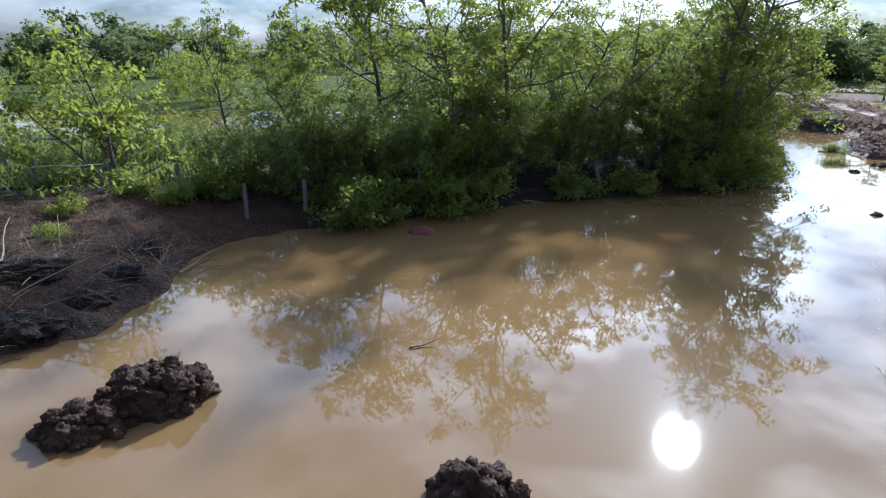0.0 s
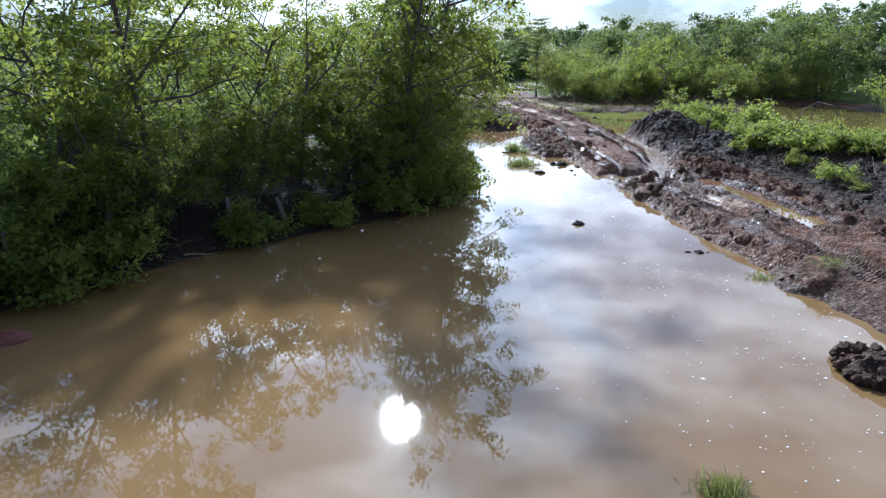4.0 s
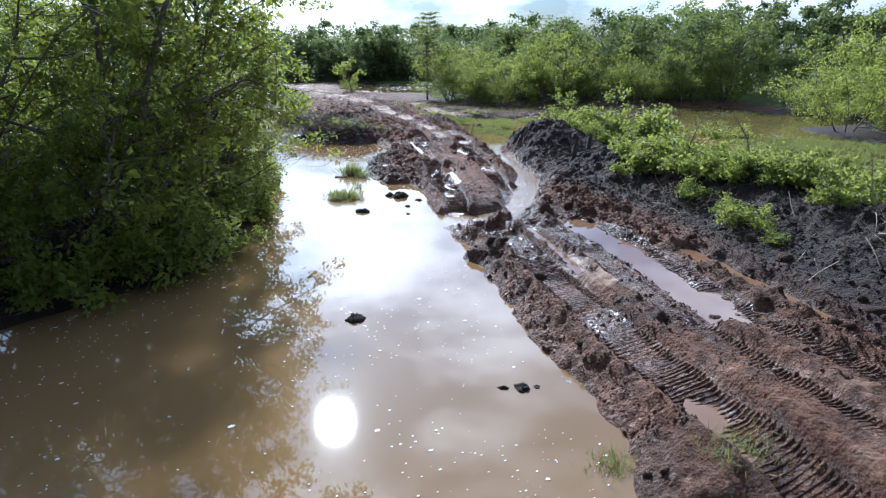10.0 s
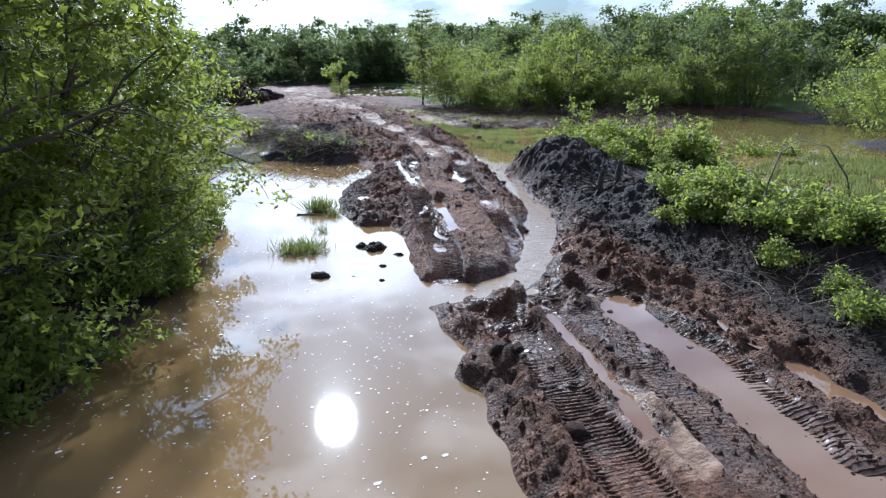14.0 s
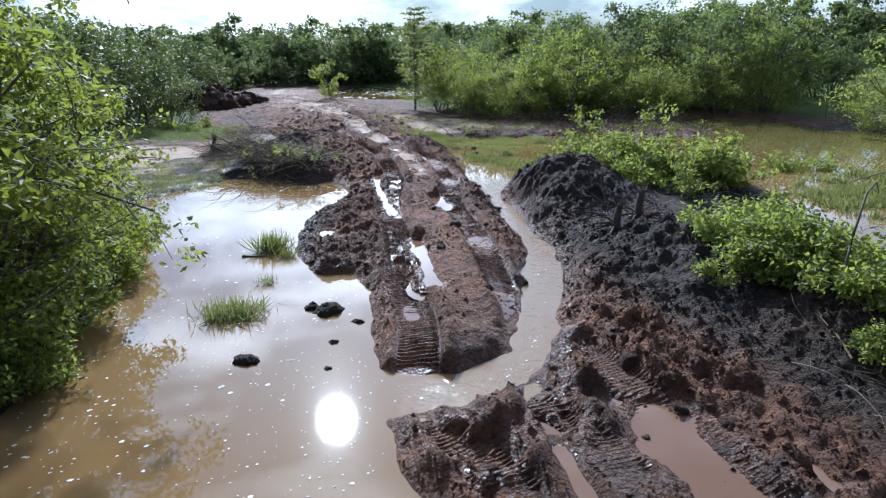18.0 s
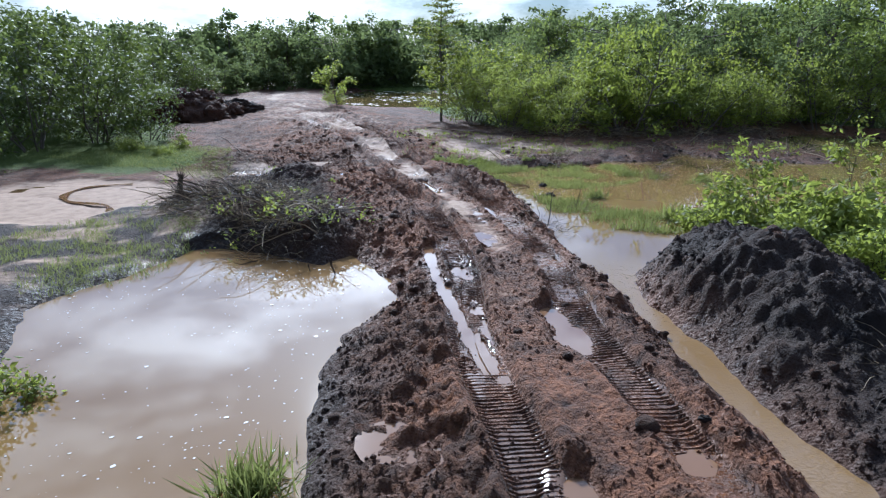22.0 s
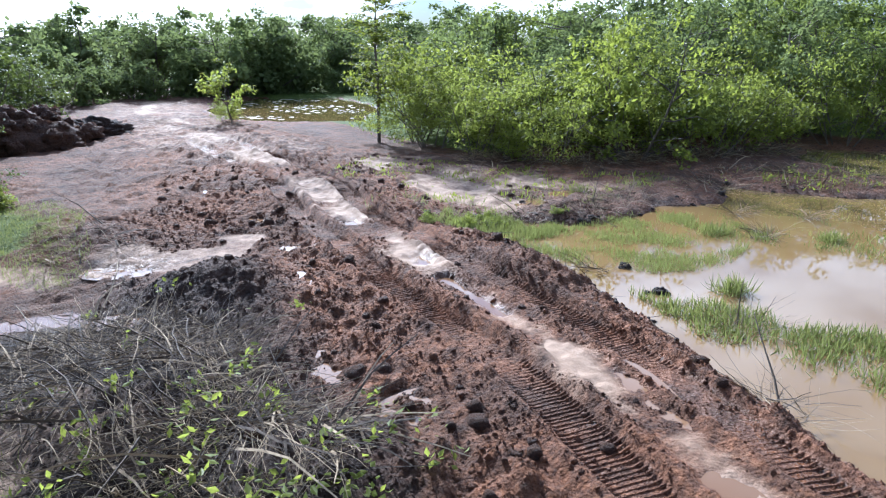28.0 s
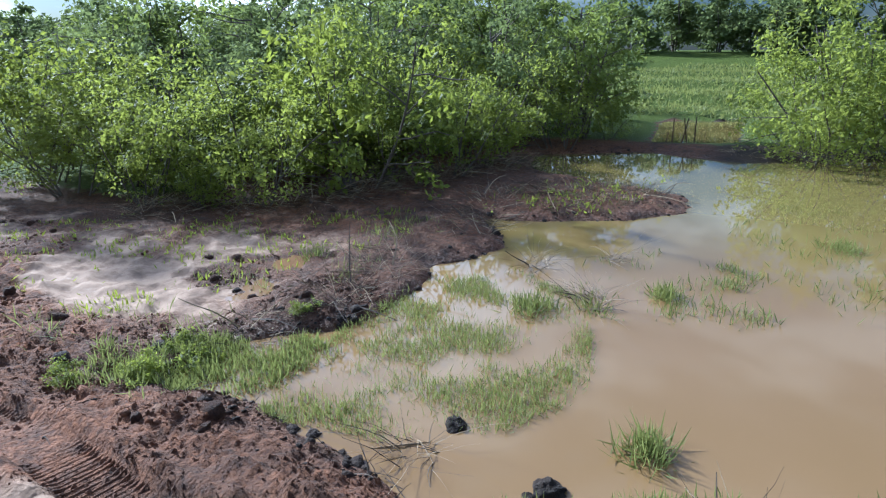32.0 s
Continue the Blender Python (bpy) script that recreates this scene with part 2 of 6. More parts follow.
def water_material(name, deep, thin, waves, olive=False, chop=0.06):
    """Turbid water: a brown body under a mirror surface. olive: clearer, greener water in the far shallows, the trees'
    reflection partly painted into its colour.
    """
    m, nt, p, out = material(name)
    n1 = noise_out(nt, 0.22, 3)
    c = mixc(nt, ramp(nt, n1, 0.35, 0.65), deep, thin)
    if olive:
        tc = nt.nodes.new("ShaderNodeTexCoord")
        xyz = nt.nodes.new("ShaderNodeSeparateXYZ")
        nt.links.new(tc.outputs["Object"], xyz.inputs[0])
        # olive to the east: clear shallows plus a painted reflection of yellow-green trees
        east = ramp(nt, calc(nt, "ADD", xyz.outputs[0], calc(nt, "MULTIPLY", n1, 6.0)), 45, 56)
        back = calc(nt, "MULTIPLY", ramp(nt, xyz.outputs[1], 33, 37), ramp(nt, xyz.outputs[0], 8, 2))
        c = mixc(nt, calc(nt, "MAXIMUM", east, back), c, (0.17, 0.135, 0.045))
    nt.links.new(c, p.inputs["Base Color"])
    p.inputs["IOR"].default_value = 1.33
    p.inputs["Roughness"].default_value = 0.025
    p.inputs["Coat Weight"].default_value, p.inputs["Coat Roughness"].default_value, p.inputs["Coat IOR"].default_value = 0.012, 0.2, 1.33
    w1, w2 = noise_out(nt, 0.9, 2, 0.5), noise_out(nt, 9.0, 3, 0.6)
    swell = calc(nt, "ADD", w1, calc(nt, "MULTIPLY", w2, chop))
    if olive:
        ripple = calc(nt, "ADD", noise_out(nt, 5.0, 3, 0.6, None, 1.0), calc(nt, "MULTIPLY", noise_out(nt, 17.0, 2, 0.6), 0.4))
        swell = calc(nt, "ADD", swell, calc(nt, "MULTIPLY", ripple, calc(nt, "MULTIPLY", attr(nt, "flow"), 42.0)))
    bump(nt, p, swell, 1.0, waves)
    return m


EARTH = ground_material()
WATER = water_material("muddy_water", (0.198, 0.120, 0.047), (0.215, 0.132, 0.058), 0.00042, True)
PUDDLE = water_material("puddle_water", (0.17, 0.092, 0.048), (0.22, 0.125, 0.068), 0.0008)


def plain(name, col, rough=0.7):
    m, nt, p, out = material(name)
    n = noise_out(nt, 8, 5)
    nt.links.new(mixc(nt, ramp(nt, n, 0.3, 0.7), tuple(0.75 * v for v in col), col), p.inputs["Base Color"])
    p.inputs["Roughness"].default_value = rough
    bump(nt, p, n, 0.3, 0.02)
    return m


CONCRETE = plain("weathered_concrete", (0.18, 0.165, 0.145), 0.9)
PALE_LEAF = plain("pale_leaf", (0.36, 0.38, 0.26), 0.6)
FOAM = plain("foam", (0.78, 0.75, 0.70), 0.6)


# ---- mesh helpers ----
def to_mesh(name, verts, faces, mat, smooth=False):
    """A mesh from arrays: verts (n, 3), faces (k, 3) or (k, 4)."""
    verts, faces = np.asarray(verts, dtype=np.float32), np.asarray(faces, dtype=np.int32)
    me = bpy.data.meshes.new(name)
    me.vertices.add(len(verts))
    me.vertices.foreach_set("co", verts.ravel())
    k, n = faces.shape
    me.loops.add(k * n)
    me.polygons.add(k)
    me.loops.foreach_set("vertex_index", faces.ravel())
    me.polygons.foreach_set("loop_start", np.arange(0, k * n, n, dtype=np.int32))
    me.polygons.foreach_set("use_smooth", np.full(k, smooth, dtype=bool))
    me.update(calc_edges=True)
    me.materials.append(mat)
    return me


def thing(name, label, category, group="", kind=""):
    return tagged(new(name), label, category, group, kind)


def part(name, me, parent, label=""):
    ob = new(name, me)
    ob.parent = parent
    return tagged(ob, label)


def join(chunks):
    """Joins (verts, faces) chunks."""
    vs, fs, k = [], [], 0
    for v, f in chunks:
        vs.append(v)
        fs.append(np.asarray(f) + k)
        k += len(v)
    return np.concatenate(vs), np.concatenate(fs)


def lattice(ix, iy, seed):
    h = (ix.astype(np.int64) * 374761393 + iy.astype(np.int64) * 668265263 + seed * 982451653) & 0x7FFFFFFF
    h = ((h ^ (h >> 13)) * 1274126177) & 0x7FFFFFFF
    return ((h ^ (h >> 16)) & 0xFFFF) / 65535.0


def vnoise(x, y, seed=0):
    """Smooth value noise, -1 to 1."""
    ix, iy = np.floor(x), np.floor(y)
    fx, fy = x - ix, y - iy
    fx, fy = fx * fx * (3 - 2 * fx), fy * fy * (3 - 2 * fy)
    a, b, c, d = lattice(ix, iy, seed), lattice(ix + 1, iy, seed), lattice(ix, iy + 1, seed), lattice(ix + 1, iy + 1, seed)
    return 2 * ((a * (1 - fx) + b * fx) * (1 - fy) + (c * (1 - fx) + d * fx) * fy) - 1


def fbm(x, y, size, octaves=4, seed=0, gain=0.5):
    s, amp, tot = 0, 1.0, 0.0
    for o in range(octaves):
        k = 2.03 ** o / size
        s = s + amp * vnoise(x * k * 0.8 + y * k * 0.6 + 17.3 * o, y * k * 0.8 - x * k * 0.6 + 5.1 * o, seed + o)
        tot += amp
        amp *= gain
    return s / tot


def step(a, b, v):
    t = np.clip((v - a) / (b - a), 0, 1)
    return t * t * (3 - 2 * t)


def inside(px, py, poly):
    """Signed distance to a closed outline, positive inside."""
    best = np.full(px.shape, 1e9)
    odd = np.zeros(px.shape, dtype=bool)
    for (ax, ay), (bx, by) in zip(poly, poly[1:] + poly[:1]):
        dx, dy = bx - ax, by - ay
        t = np.clip(((px - ax) * dx + (py - ay) * dy) / (dx * dx + dy * dy), 0, 1)
        best = np.minimum(best, (px - ax - t * dx) ** 2 + (py - ay - t * dy) ** 2)
        if ay != by:
            odd ^= ((ay > py) != (by > py)) & (px < (bx - ax) * (py - ay) / (by - ay) + ax)
    return np.where(odd, 1, -1) * np.sqrt(best)


def along(px, py, line):
    """Lateral offset (right positive), length run along a line, and distance to it."""
    best = np.full(px.shape, 1e9)
    lat, run = np.zeros(px.shape), np.zeros(px.shape)
    s = 0.0
    for (ax, ay), (bx, by) in zip(line, line[1:]):
        dx, dy = bx - ax, by - ay
        ln = math.hypot(dx, dy)
        t = np.clip(((px - ax) * dx + (py - ay) * dy) / (ln * ln), 0, 1)
        d = np.hypot(px - ax - t * dx, py - ay - t * dy)
        near = d < best
        best = np.where(near, d, best)
        side = ((px - ax) * dy - (py - ay) * dx) / ln
        lat = np.where(near, np.sign(side) * d, lat)
        run = np.where(near, s + t * ln, run)
        s += ln
    return lat, run, best


def smooth_line(pts, n=6):
    """A finer, rounded line through the points (Catmull-Rom)."""
    out = []
    p = [pts[0], *pts, pts[-1]]
    for a, b, c, d in zip(p, p[1:], p[2:], p[3:]):
        for k in range(n):
            t = k / n
            out.append(tuple(0.5 * (2 * b[i] + (c[i] - a[i]) * t + (2 * a[i] - 5 * b[i] + 4 * c[i] - d[i]) * t * t + (3 * b[i] - a[i] - 3 * c[i] + d[i]) * t ** 3) for i in (0, 1)))
    return out + [pts[-1]]


# ---- the plan: water outlines, land forms ----
LEFT_SHORE = [(-60, 0), (-30, 4), (-12, 8.6), (-7.7, 10.3), (-6.6, 11.2), (-6.4, 12.4), (-6.1, 13.5), (-6.4, 15.7), (-6.0, 17.3), (-4.5, 18.7), (-2.5, 19.1),
              (-0.8, 20.1), (1.2, 21.1), (4.3, 22.5), (7.6, 23.3), (11.4, 24.6), (12.6, 25.4), (14.6, 28.8), (16.2, 32.2), (17.5, 36.5), (18.3, 42.6), (19.6, 43.4), (20.8, 44.0), (22.2, 45.1), (23.4, 44.5), (24.1, 43.7)]
CAUSE_LEFT = [(24.8, 42.2), (25.7, 42.4), (25.7, 40.3), (25.1, 38.8), (23.4, 38.0), (22.2, 36.3), (21.1, 34.1), (20.8, 31.8), (21.7, 31.5), (21.3, 29.9), (20.2, 27.7), (19.9, 26.7), (20.1, 26.0), (20.9, 25.7)]
CAUSE_RIGHT = [(22.2, 26.0), (23.4, 27.2), (26.4, 30.7), (28.6, 34.9), (29.3, 36.1), (29.8, 38.1), (31.9, 41.6), (33.0, 43.7), (33.9, 46.0), (34.7, 47.6), (35.5, 49.5), (35.5, 51.4)]
NORTH_SHORE = [(37.2, 51.4), (38.5, 50.0), (39.4, 49.6), (42.7, 49.0), (44.7, 48.0), (47.4, 49.0), (48.8, 45.3), (50.3, 43.3), (53.4, 43.4), (54.1, 46.1), (56.0, 49.3), (60.9, 50.4), (63.8, 45.0), (61.5, 41.1), (64.8, 34.2)]
EAST_SHORE = [(62, 32), (53, 34.0), (51.2, 32.0), (49.2, 27.0), (50, 20), (44, 15), (36, 15), (33.2, 19)]
RIDGE_FOOT = [(32.4, 23.6), (32.3, 26.6), (31.9, 28.6), (33.6, 30.2), (38.4, 30.6), (40.0, 33.2), (38.4, 37.0), (35.3, 39.0), (33.6, 38.4), (31.2, 37.7), (30.2, 36.9), (29.6, 35.9), (28.9, 34.3), (27.9, 32.5), (27.0, 30.4), (25.2, 28.0), (23.3, 26.1), (22.2, 25.2), (21.0, 24.9), (19.9, 25.0)]
ROAD_LEFT = [(19.2, 25.2), (18.6, 23.2), (17.9, 22.4), (18.0, 21.6), (17.5, 20.7), (17.0, 19.6), (16.5, 18.7), (16.1, 17.5), (16.0, 16.1), (15.2, 14.8), (14.5, 13.9), (14.6, 12.8), (14.0, 11.1), (14.4, 8), (16, 0), (18, -60)]
MAIN_WATER = LEFT_SHORE + CAUSE_LEFT + CAUSE_RIGHT + NORTH_SHORE + EAST_SHORE + RIDGE_FOOT + ROAD_LEFT + [(-60, -60)]
BACK_POND = [(-1.7, 45.6), (-10.4, 39.5), (-16.5, 37.3), (-22, 37), (-30, 36), (-60, 40), (-60, 78), (-46, 69), (-36, 62), (-26, 59), (-14, 58), (-2, 56), (2.5, 51)]
FAR_POND = [(44.7, 84.6), (51.5, 78.4), (60, 87), (63.5, 98.6), (57.2, 104.3), (47, 95)]
FIELD_POND = [(67.4, 45), (68.7, 40.5), (82, 39), (80.4, 45)]
RIDGE = smooth_line([(28.6, 27.4), (27.4, 25.2), (27.3, 22.6), (27.0, 19.6), (25.4, 16.2), (24.0, 10.0), (25.0, 0.0), (27.0, -30.0)], 4)
TRACK = smooth_line([(20.2, 24.6), (21.9, 27.2), (24.0, 31.2), (26.0, 35.2), (28.4, 39.7), (29.7, 42.9), (31.7, 49.2), (33.2, 54.5), (35.3, 62), (37.3, 72), (39.0, 80.5), (41.5, 92), (47, 110), (47, 150)], 6)
SOUTH_TRACK = smooth_line([(21.6, 25.5), (20.9, 22.3), (19.4, 18.8), (18.0, 15.6), (16.9, 12.0), (16.5, 6.0), (18, -20)], 6)
SILT_FLAT = [(15.5, 51.5), (18.4, 49.6), (19.8, 49.0), (21.4, 49.9), (22.3, 49.4), (23.4, 51.4), (24.3, 53.7), (23.4, 55.8), (21.5, 57.4), (19.0, 58.2), (15.5, 56.5)]


# rain puddles on the track: x, y, half length along, half width
PUDDLES = [(25.4, 36.5, 1.0, 0.34), (27.0, 39.2, 0.7, 0.36), (26.7, 35.2, 0.6, 0.36), (23.4, 31.2, 0.55, 0.35), (22.2, 28.9, 0.6, 0.35), (21.3, 28.0, 0.45, 0.16), (25.4, 31.9, 0.5, 0.28), (22.5, 33.8, 0.55, 0.5),
           (25.0, 35.2, 1.1, 0.22), (26.5, 35.0, 0.9, 0.36), (28.6, 40.6, 0.5, 0.3), (31.9, 49.5, 0.5, 0.3), (31.3, 47.2, 0.8, 0.3), (31.3, 55.6, 0.5, 0.4), (32.8, 53.6, 0.5, 0.35), (30.4, 52.4, 0.4, 0.4),
           (26.8, 53.9, 0.5, 0.8), (24.9, 51.9, 0.4, 1.0), (25.9, 50.7, 0.4, 0.8), (27.3, 46.6, 0.5, 0.25), (27.4, 44.6, 0.4, 0.4), (28.6, 49.8, 0.4, 0.3), (30.2, 42.7, 0.8, 0.25), (31.9, 60.5, 0.35, 0.3),
           (42.0, 52.2, 0.5, 1.0), (39.8, 52.0, 0.5, 0.8), (20.3, 22.6, 0.9, 0.18), (19.6, 20.9, 0.7, 0.16), (22.6, 20.4, 0.5, 0.2), (17.8, 14.6, 0.6, 0.4), (16.2, 13.9, 0.7, 0.3)]


# long ruts full of water: line, half width, water level
RUTS = [(smooth_line([(22.1, 22.7), (21.3, 20.2), (20.2, 17.8), (19.5, 16.2)], 4), 0.72, 0.21), (smooth_line([(20.5, 23.0), (19.7, 21.0), (18.9, 19.2)], 4), 0.2, 0.27),
        (smooth_line([(27.2, 41.0), (26.1, 38.8), (25.3, 36.8), (24.5, 34.8)], 4), 0.2, 0.32), (smooth_line([(27.0, 36.2), (26.3, 34.6)], 4), 0.36, 0.31), (smooth_line([(23.7, 32.0), (22.9, 30.2), (22.3, 28.9)], 4), 0.26, 0.31),
        (smooth_line([(22.5, 19.4), (21.8, 17.2), (21.2, 15.4), (20.8, 13.8)], 4), 0.28, 0.24), (smooth_line([(31.4, 48.2), (31.1, 47.0), (30.8, 46.0)], 4), 0.22, 0.36)]


def relief(px, py):
    """Ground height and surface masks at px, py."""
    wob = 0.22 * fbm(px, py, 1.6, 3, 3) + 0.10 * fbm(px, py, 0.45, 2, 9)
    far = np.hypot(px - 25, py - 35)
    wob = wob + 0.7 * fbm(px, py, 2.6, 3, 13) * step(48, 50, py) * step(36, 38, px)
    d = inside(px, py, MAIN_WATER)
    for pond in (BACK_POND, FAR_POND, FIELD_POND):
        d = np.maximum(d, inside(px, py, pond))
    corner = np.exp(-(((px - 20.6) / 2.6) ** 2 + ((py - 46.2) / 2.6) ** 2))
    d = d + wob + 1.0 * corner * fbm(px, py, 1.7, 3, 151)
    lat, run, dist = along(px, py, TRACK)
    lat2, run2, dist2 = along(px, py, SOUTH_TRACK)
    rlat, rrun, rdist = along(px, py, RIDGE)
    on_cause = step(4.2, 2.2, dist) * step(78, 70, py)
    on_south = step(4.0, 2.5, dist2) * step(26.0, 25.0, py)
    road = np.maximum(on_cause, on_south)
    bank = step(19, 14, px) * step(50, 40, py) * step(0, 2, -d) * (1 - 0.72 * step(27, 31, py) * step(6, 11, px))
    north = step(51, 53, py) * step(62, 35, px)
    east = step(44, 47, px) * step(47, 42, py)
    land = 0.30 + 0.16 * road + 0.75 * bank - 0.12 * north * step(4, 6, dist) - 0.12 * east * step(62, 55, px)
    land = land - corner * (0.24 - 0.08 * fbm(px, py, 1.1, 3, 153))
    soft = 0.55 + 1.0 * bank + 1.5 * north + 0.4 * east
    up = np.clip(-d, 0, None)
    h = np.where(d > 0, -0.55 * (1 - np.exp(-d / 0.8)), land * (1 - np.exp(-up / soft)))
    dry = step(-0.05, 0.35, up)
    # low terraces of the far field
    k = np.clip((px - 84) / 11, 0, 6)
    h = h + 0.75 * (np.floor(k) + step(0.75, 1.0, k - np.floor(k))) * step(80, 86, px)
    # spoil ridge beside the road and the mound at its end
    crest = 1.0 + 0.3 * fbm(px, py, 3.0, 2, 21)
    wide = 2.3 + 0.5 * fbm(px, py, 2.5, 2, 22)
    ridge = np.exp(-(rdist / wide) ** 2) * crest * step(0, 1.0, up)
    q = ((px - 31.4) * 0.85 - (py - 34.4) * 0.53) / 2.0
    w = ((px - 31.4) * 0.53 + (py - 34.4) * 0.85) / 3.2
    ridge = np.maximum(ridge, 1.35 * np.exp(-(q * q + w * w)) * (1 + 0.3 * fbm(px, py, 1.6, 2, 23)) * step(0, 0.8, up))
    h = h + ridge
    # spoil heaps
    heap = 0.75 * np.exp(-(((px - 27.6) / 1.3) ** 2 + ((py - 50.5) / 1.6) ** 2)) + 0.6 * np.exp(-(((px - 25.3) / 1.2) ** 2 + ((py - 43.9) / 1.2) ** 2))
    heap = heap + 0.55 * np.exp(-(((px - 24.0) / 2.0) ** 2 + ((py - 47.0) / 2.4) ** 2)) + 0.5 * np.exp(-(((px - 27.0) / 1.6) ** 2 + ((py - 57) / 3.2) ** 2))
    heap = heap + 0.35 * np.exp(-(((px - 30.0) / 0.8) ** 2 + ((py - 37.2) / 1.2) ** 2)) + 0.4 * np.exp(-(((px - 33.2) / 0.6) ** 2 + ((py - 47.0) / 1.4) ** 2))
    heap = heap * dry
    h = h + heap
    # lumps
    spoil = np.clip(ridge * 1.2 + heap * 1.1 + road * 0.55 * step(0.9, 1.9, np.minimum(dist + 9 * (1 - on_cause), dist2 + 9 * (1 - on_south))) + 0.3 * step(7, 3, dist) * step(1.2, 2.0, dist) + 0.5 * step(22.5, 24.5, px) * step(0.5, -1.5, lat) * step(42, 45, py) * step(74, 66, py) + 0.5 * north * step(30, 36, px) * step(68, 62, py) * step(-0.1, 0.3, fbm(px, py, 2.4, 2, 33)), 0, 1) * dry
    side_silt = step(22.5, 24.5, px) * step(-1.8, -2.6, lat) * step(48, 50.5, py) * step(60, 55, py) * step(0.2, 0.5, fbm(px, py, 1.6, 2, 67))
    spoil = spoil * (1 - 0.92 * side_silt)
    # the rolled middle of the road
    core = step(1.95, 1.45, np.minimum(dist + 9 * (1 - on_cause), dist2 + 9 * (1 - on_south)))
    spoil = spoil * (1 - 0.85 * core)
    lumps = 0.16 * np.abs(fbm(px, py, 0.9, 3, 31)) + 0.165 * np.abs(fbm(px, py, 0.34, 3, 35, 0.6)) - 0.08
    h = h + spoil * lumps * (2.0 - 0.75 * step(40, 46, py))
    h = h + 0.02 * fbm(px, py, 0.5, 3, 41) * dry + 0.16 * fbm(px, py, 7.0, 3, 45) * step(1.5, 6, up) * (1 - road)
    h = h + 0.16 * np.abs(fbm(px, py, 0.8, 3, 49)) * step(53, 60, py) * step(9, 5, dist) * dry
    # crawler tracks: two bands with bars pressed across, raised berms beside them
    grooves = np.zeros(px.shape)
    bands = np.zeros(px.shape)
    edges = np.zeros(px.shape)
    for la, ru, on, offs in ((lat, run, on_cause, (-1.08, 1.05)), (lat2, run2, on_south, (-1.5, -0.1, 1.35))):
        wand = 0.16 * np.sin(ru * 0.33 + 1.0) + 0.07 * np.sin(ru * 0.9)
        for o in offs:
            u = np.abs(la - o - wand)
            band = step(0.43, 0.34, u) * on
            berm = np.exp(-((u - 0.55) / 0.13) ** 2) * on
            deep = 0.13 + 0.05 * np.sin(ru * 0.7 + o * 3)
            grooves = grooves + band * -deep + berm * (0.08 + 0.12 * np.abs(fbm(px, py, 0.3, 2, 55)))
            bands = np.maximum(bands, band)
            edges = np.maximum(edges, np.exp(-((u - 0.36) / 0.06) ** 2) * on)
    h = h + grooves * dry
    # a washed gully edge and the flat of silt
    flat = inside(px, py, SILT_FLAT) + 0.7 * fbm(px, py, 1.6, 3, 95)
    gully = np.abs(px - 19.6 - 1.1 * np.sin((py - 50) * 0.75)) * step(57, 55, py) * step(49, 51, py) + 9 * (py < 49.5)
    h = np.where(flat > 0, h * (1 - step(0, 0.8, flat)) + (0.05 - 0.05 * step(0.35, 0.1, gully)) * step(0, 0.8, flat), h)
    # standing water films: in stretches of the tracks and in thin lines along their edges
    film = np.clip(bands * 1.1 * step(0.0, 0.35, fbm(px, py, 1.7, 3, 101)) + edges * 0.9 * step(-0.1, 0.25, fbm(px, py, 2.3, 2, 103)), 0, 1) * dry * step(46, 40, py) * (1 - 0.45 * on_south)
    # crumbled soil between the tracks
    h = h + 0.075 * np.abs(fbm(px, py, 0.26, 2, 47)) * road * (1 - bands) * (1 - film) * dry
    # hollows that hold rain water
    hole = np.zeros(px.shape)
    for x, y, a, b in PUDDLES:
        u, v = (px - x) * 0.89 - (py - y) * 0.45, (px - x) * 0.45 + (py - y) * 0.89
        hole = np.maximum(hole, np.exp(-0.9 * ((u / b) ** 2 + (v / a) ** 2)))
    hole = np.clip(hole * (1 + 1.3 * fbm(px, py, 0.45, 3, 91)), 0, 1)
    h = h - 0.12 * hole * dry
    for line, half, lev in RUTS:
        q = along(px, py, line)[2] / half * (1 + 0.75 * fbm(px, py, 0.6, 3, 97))
        h = np.where(q < 1.7, np.minimum(h, lev - 0.06 + 0.17 * q * q), h)
        h = np.where((q > 0.62) & (q < 2.2), np.maximum(h, lev + 0.03 - 0.3 * np.clip(q - 1.5, 0, None)), h)
        hole = np.maximum(hole, step(1.3, 0.8, q))
    # masks
    red = np.clip(road * 0.95 - 0.22 * on_south + 0.4 * step(-3, -5, px) * step(21, 18, py) + 0.35 * step(7, 3, dist) * step(40, 44, py) + 0.75 * np.maximum(north, step(36, 38, px) * step(41, 43, py)) - 0.18 * ridge, 0, 1) * (0.55 + 0.45 * step(-0.3, 0.4, fbm(px, py, 2.5, 3, 61)))
    north_flat = step(2.6, 4.2, dist) * north * step(66, 60, py) * step(33, 35, px) * step(50, 41, px)
    shore_silt = np.exp(-(((px - 20.2) / 3.4) ** 2 + ((py - 46.6) / 3.2) ** 2)) * step(-0.35, 0.15, fbm(px, py, 1.4, 3, 73))
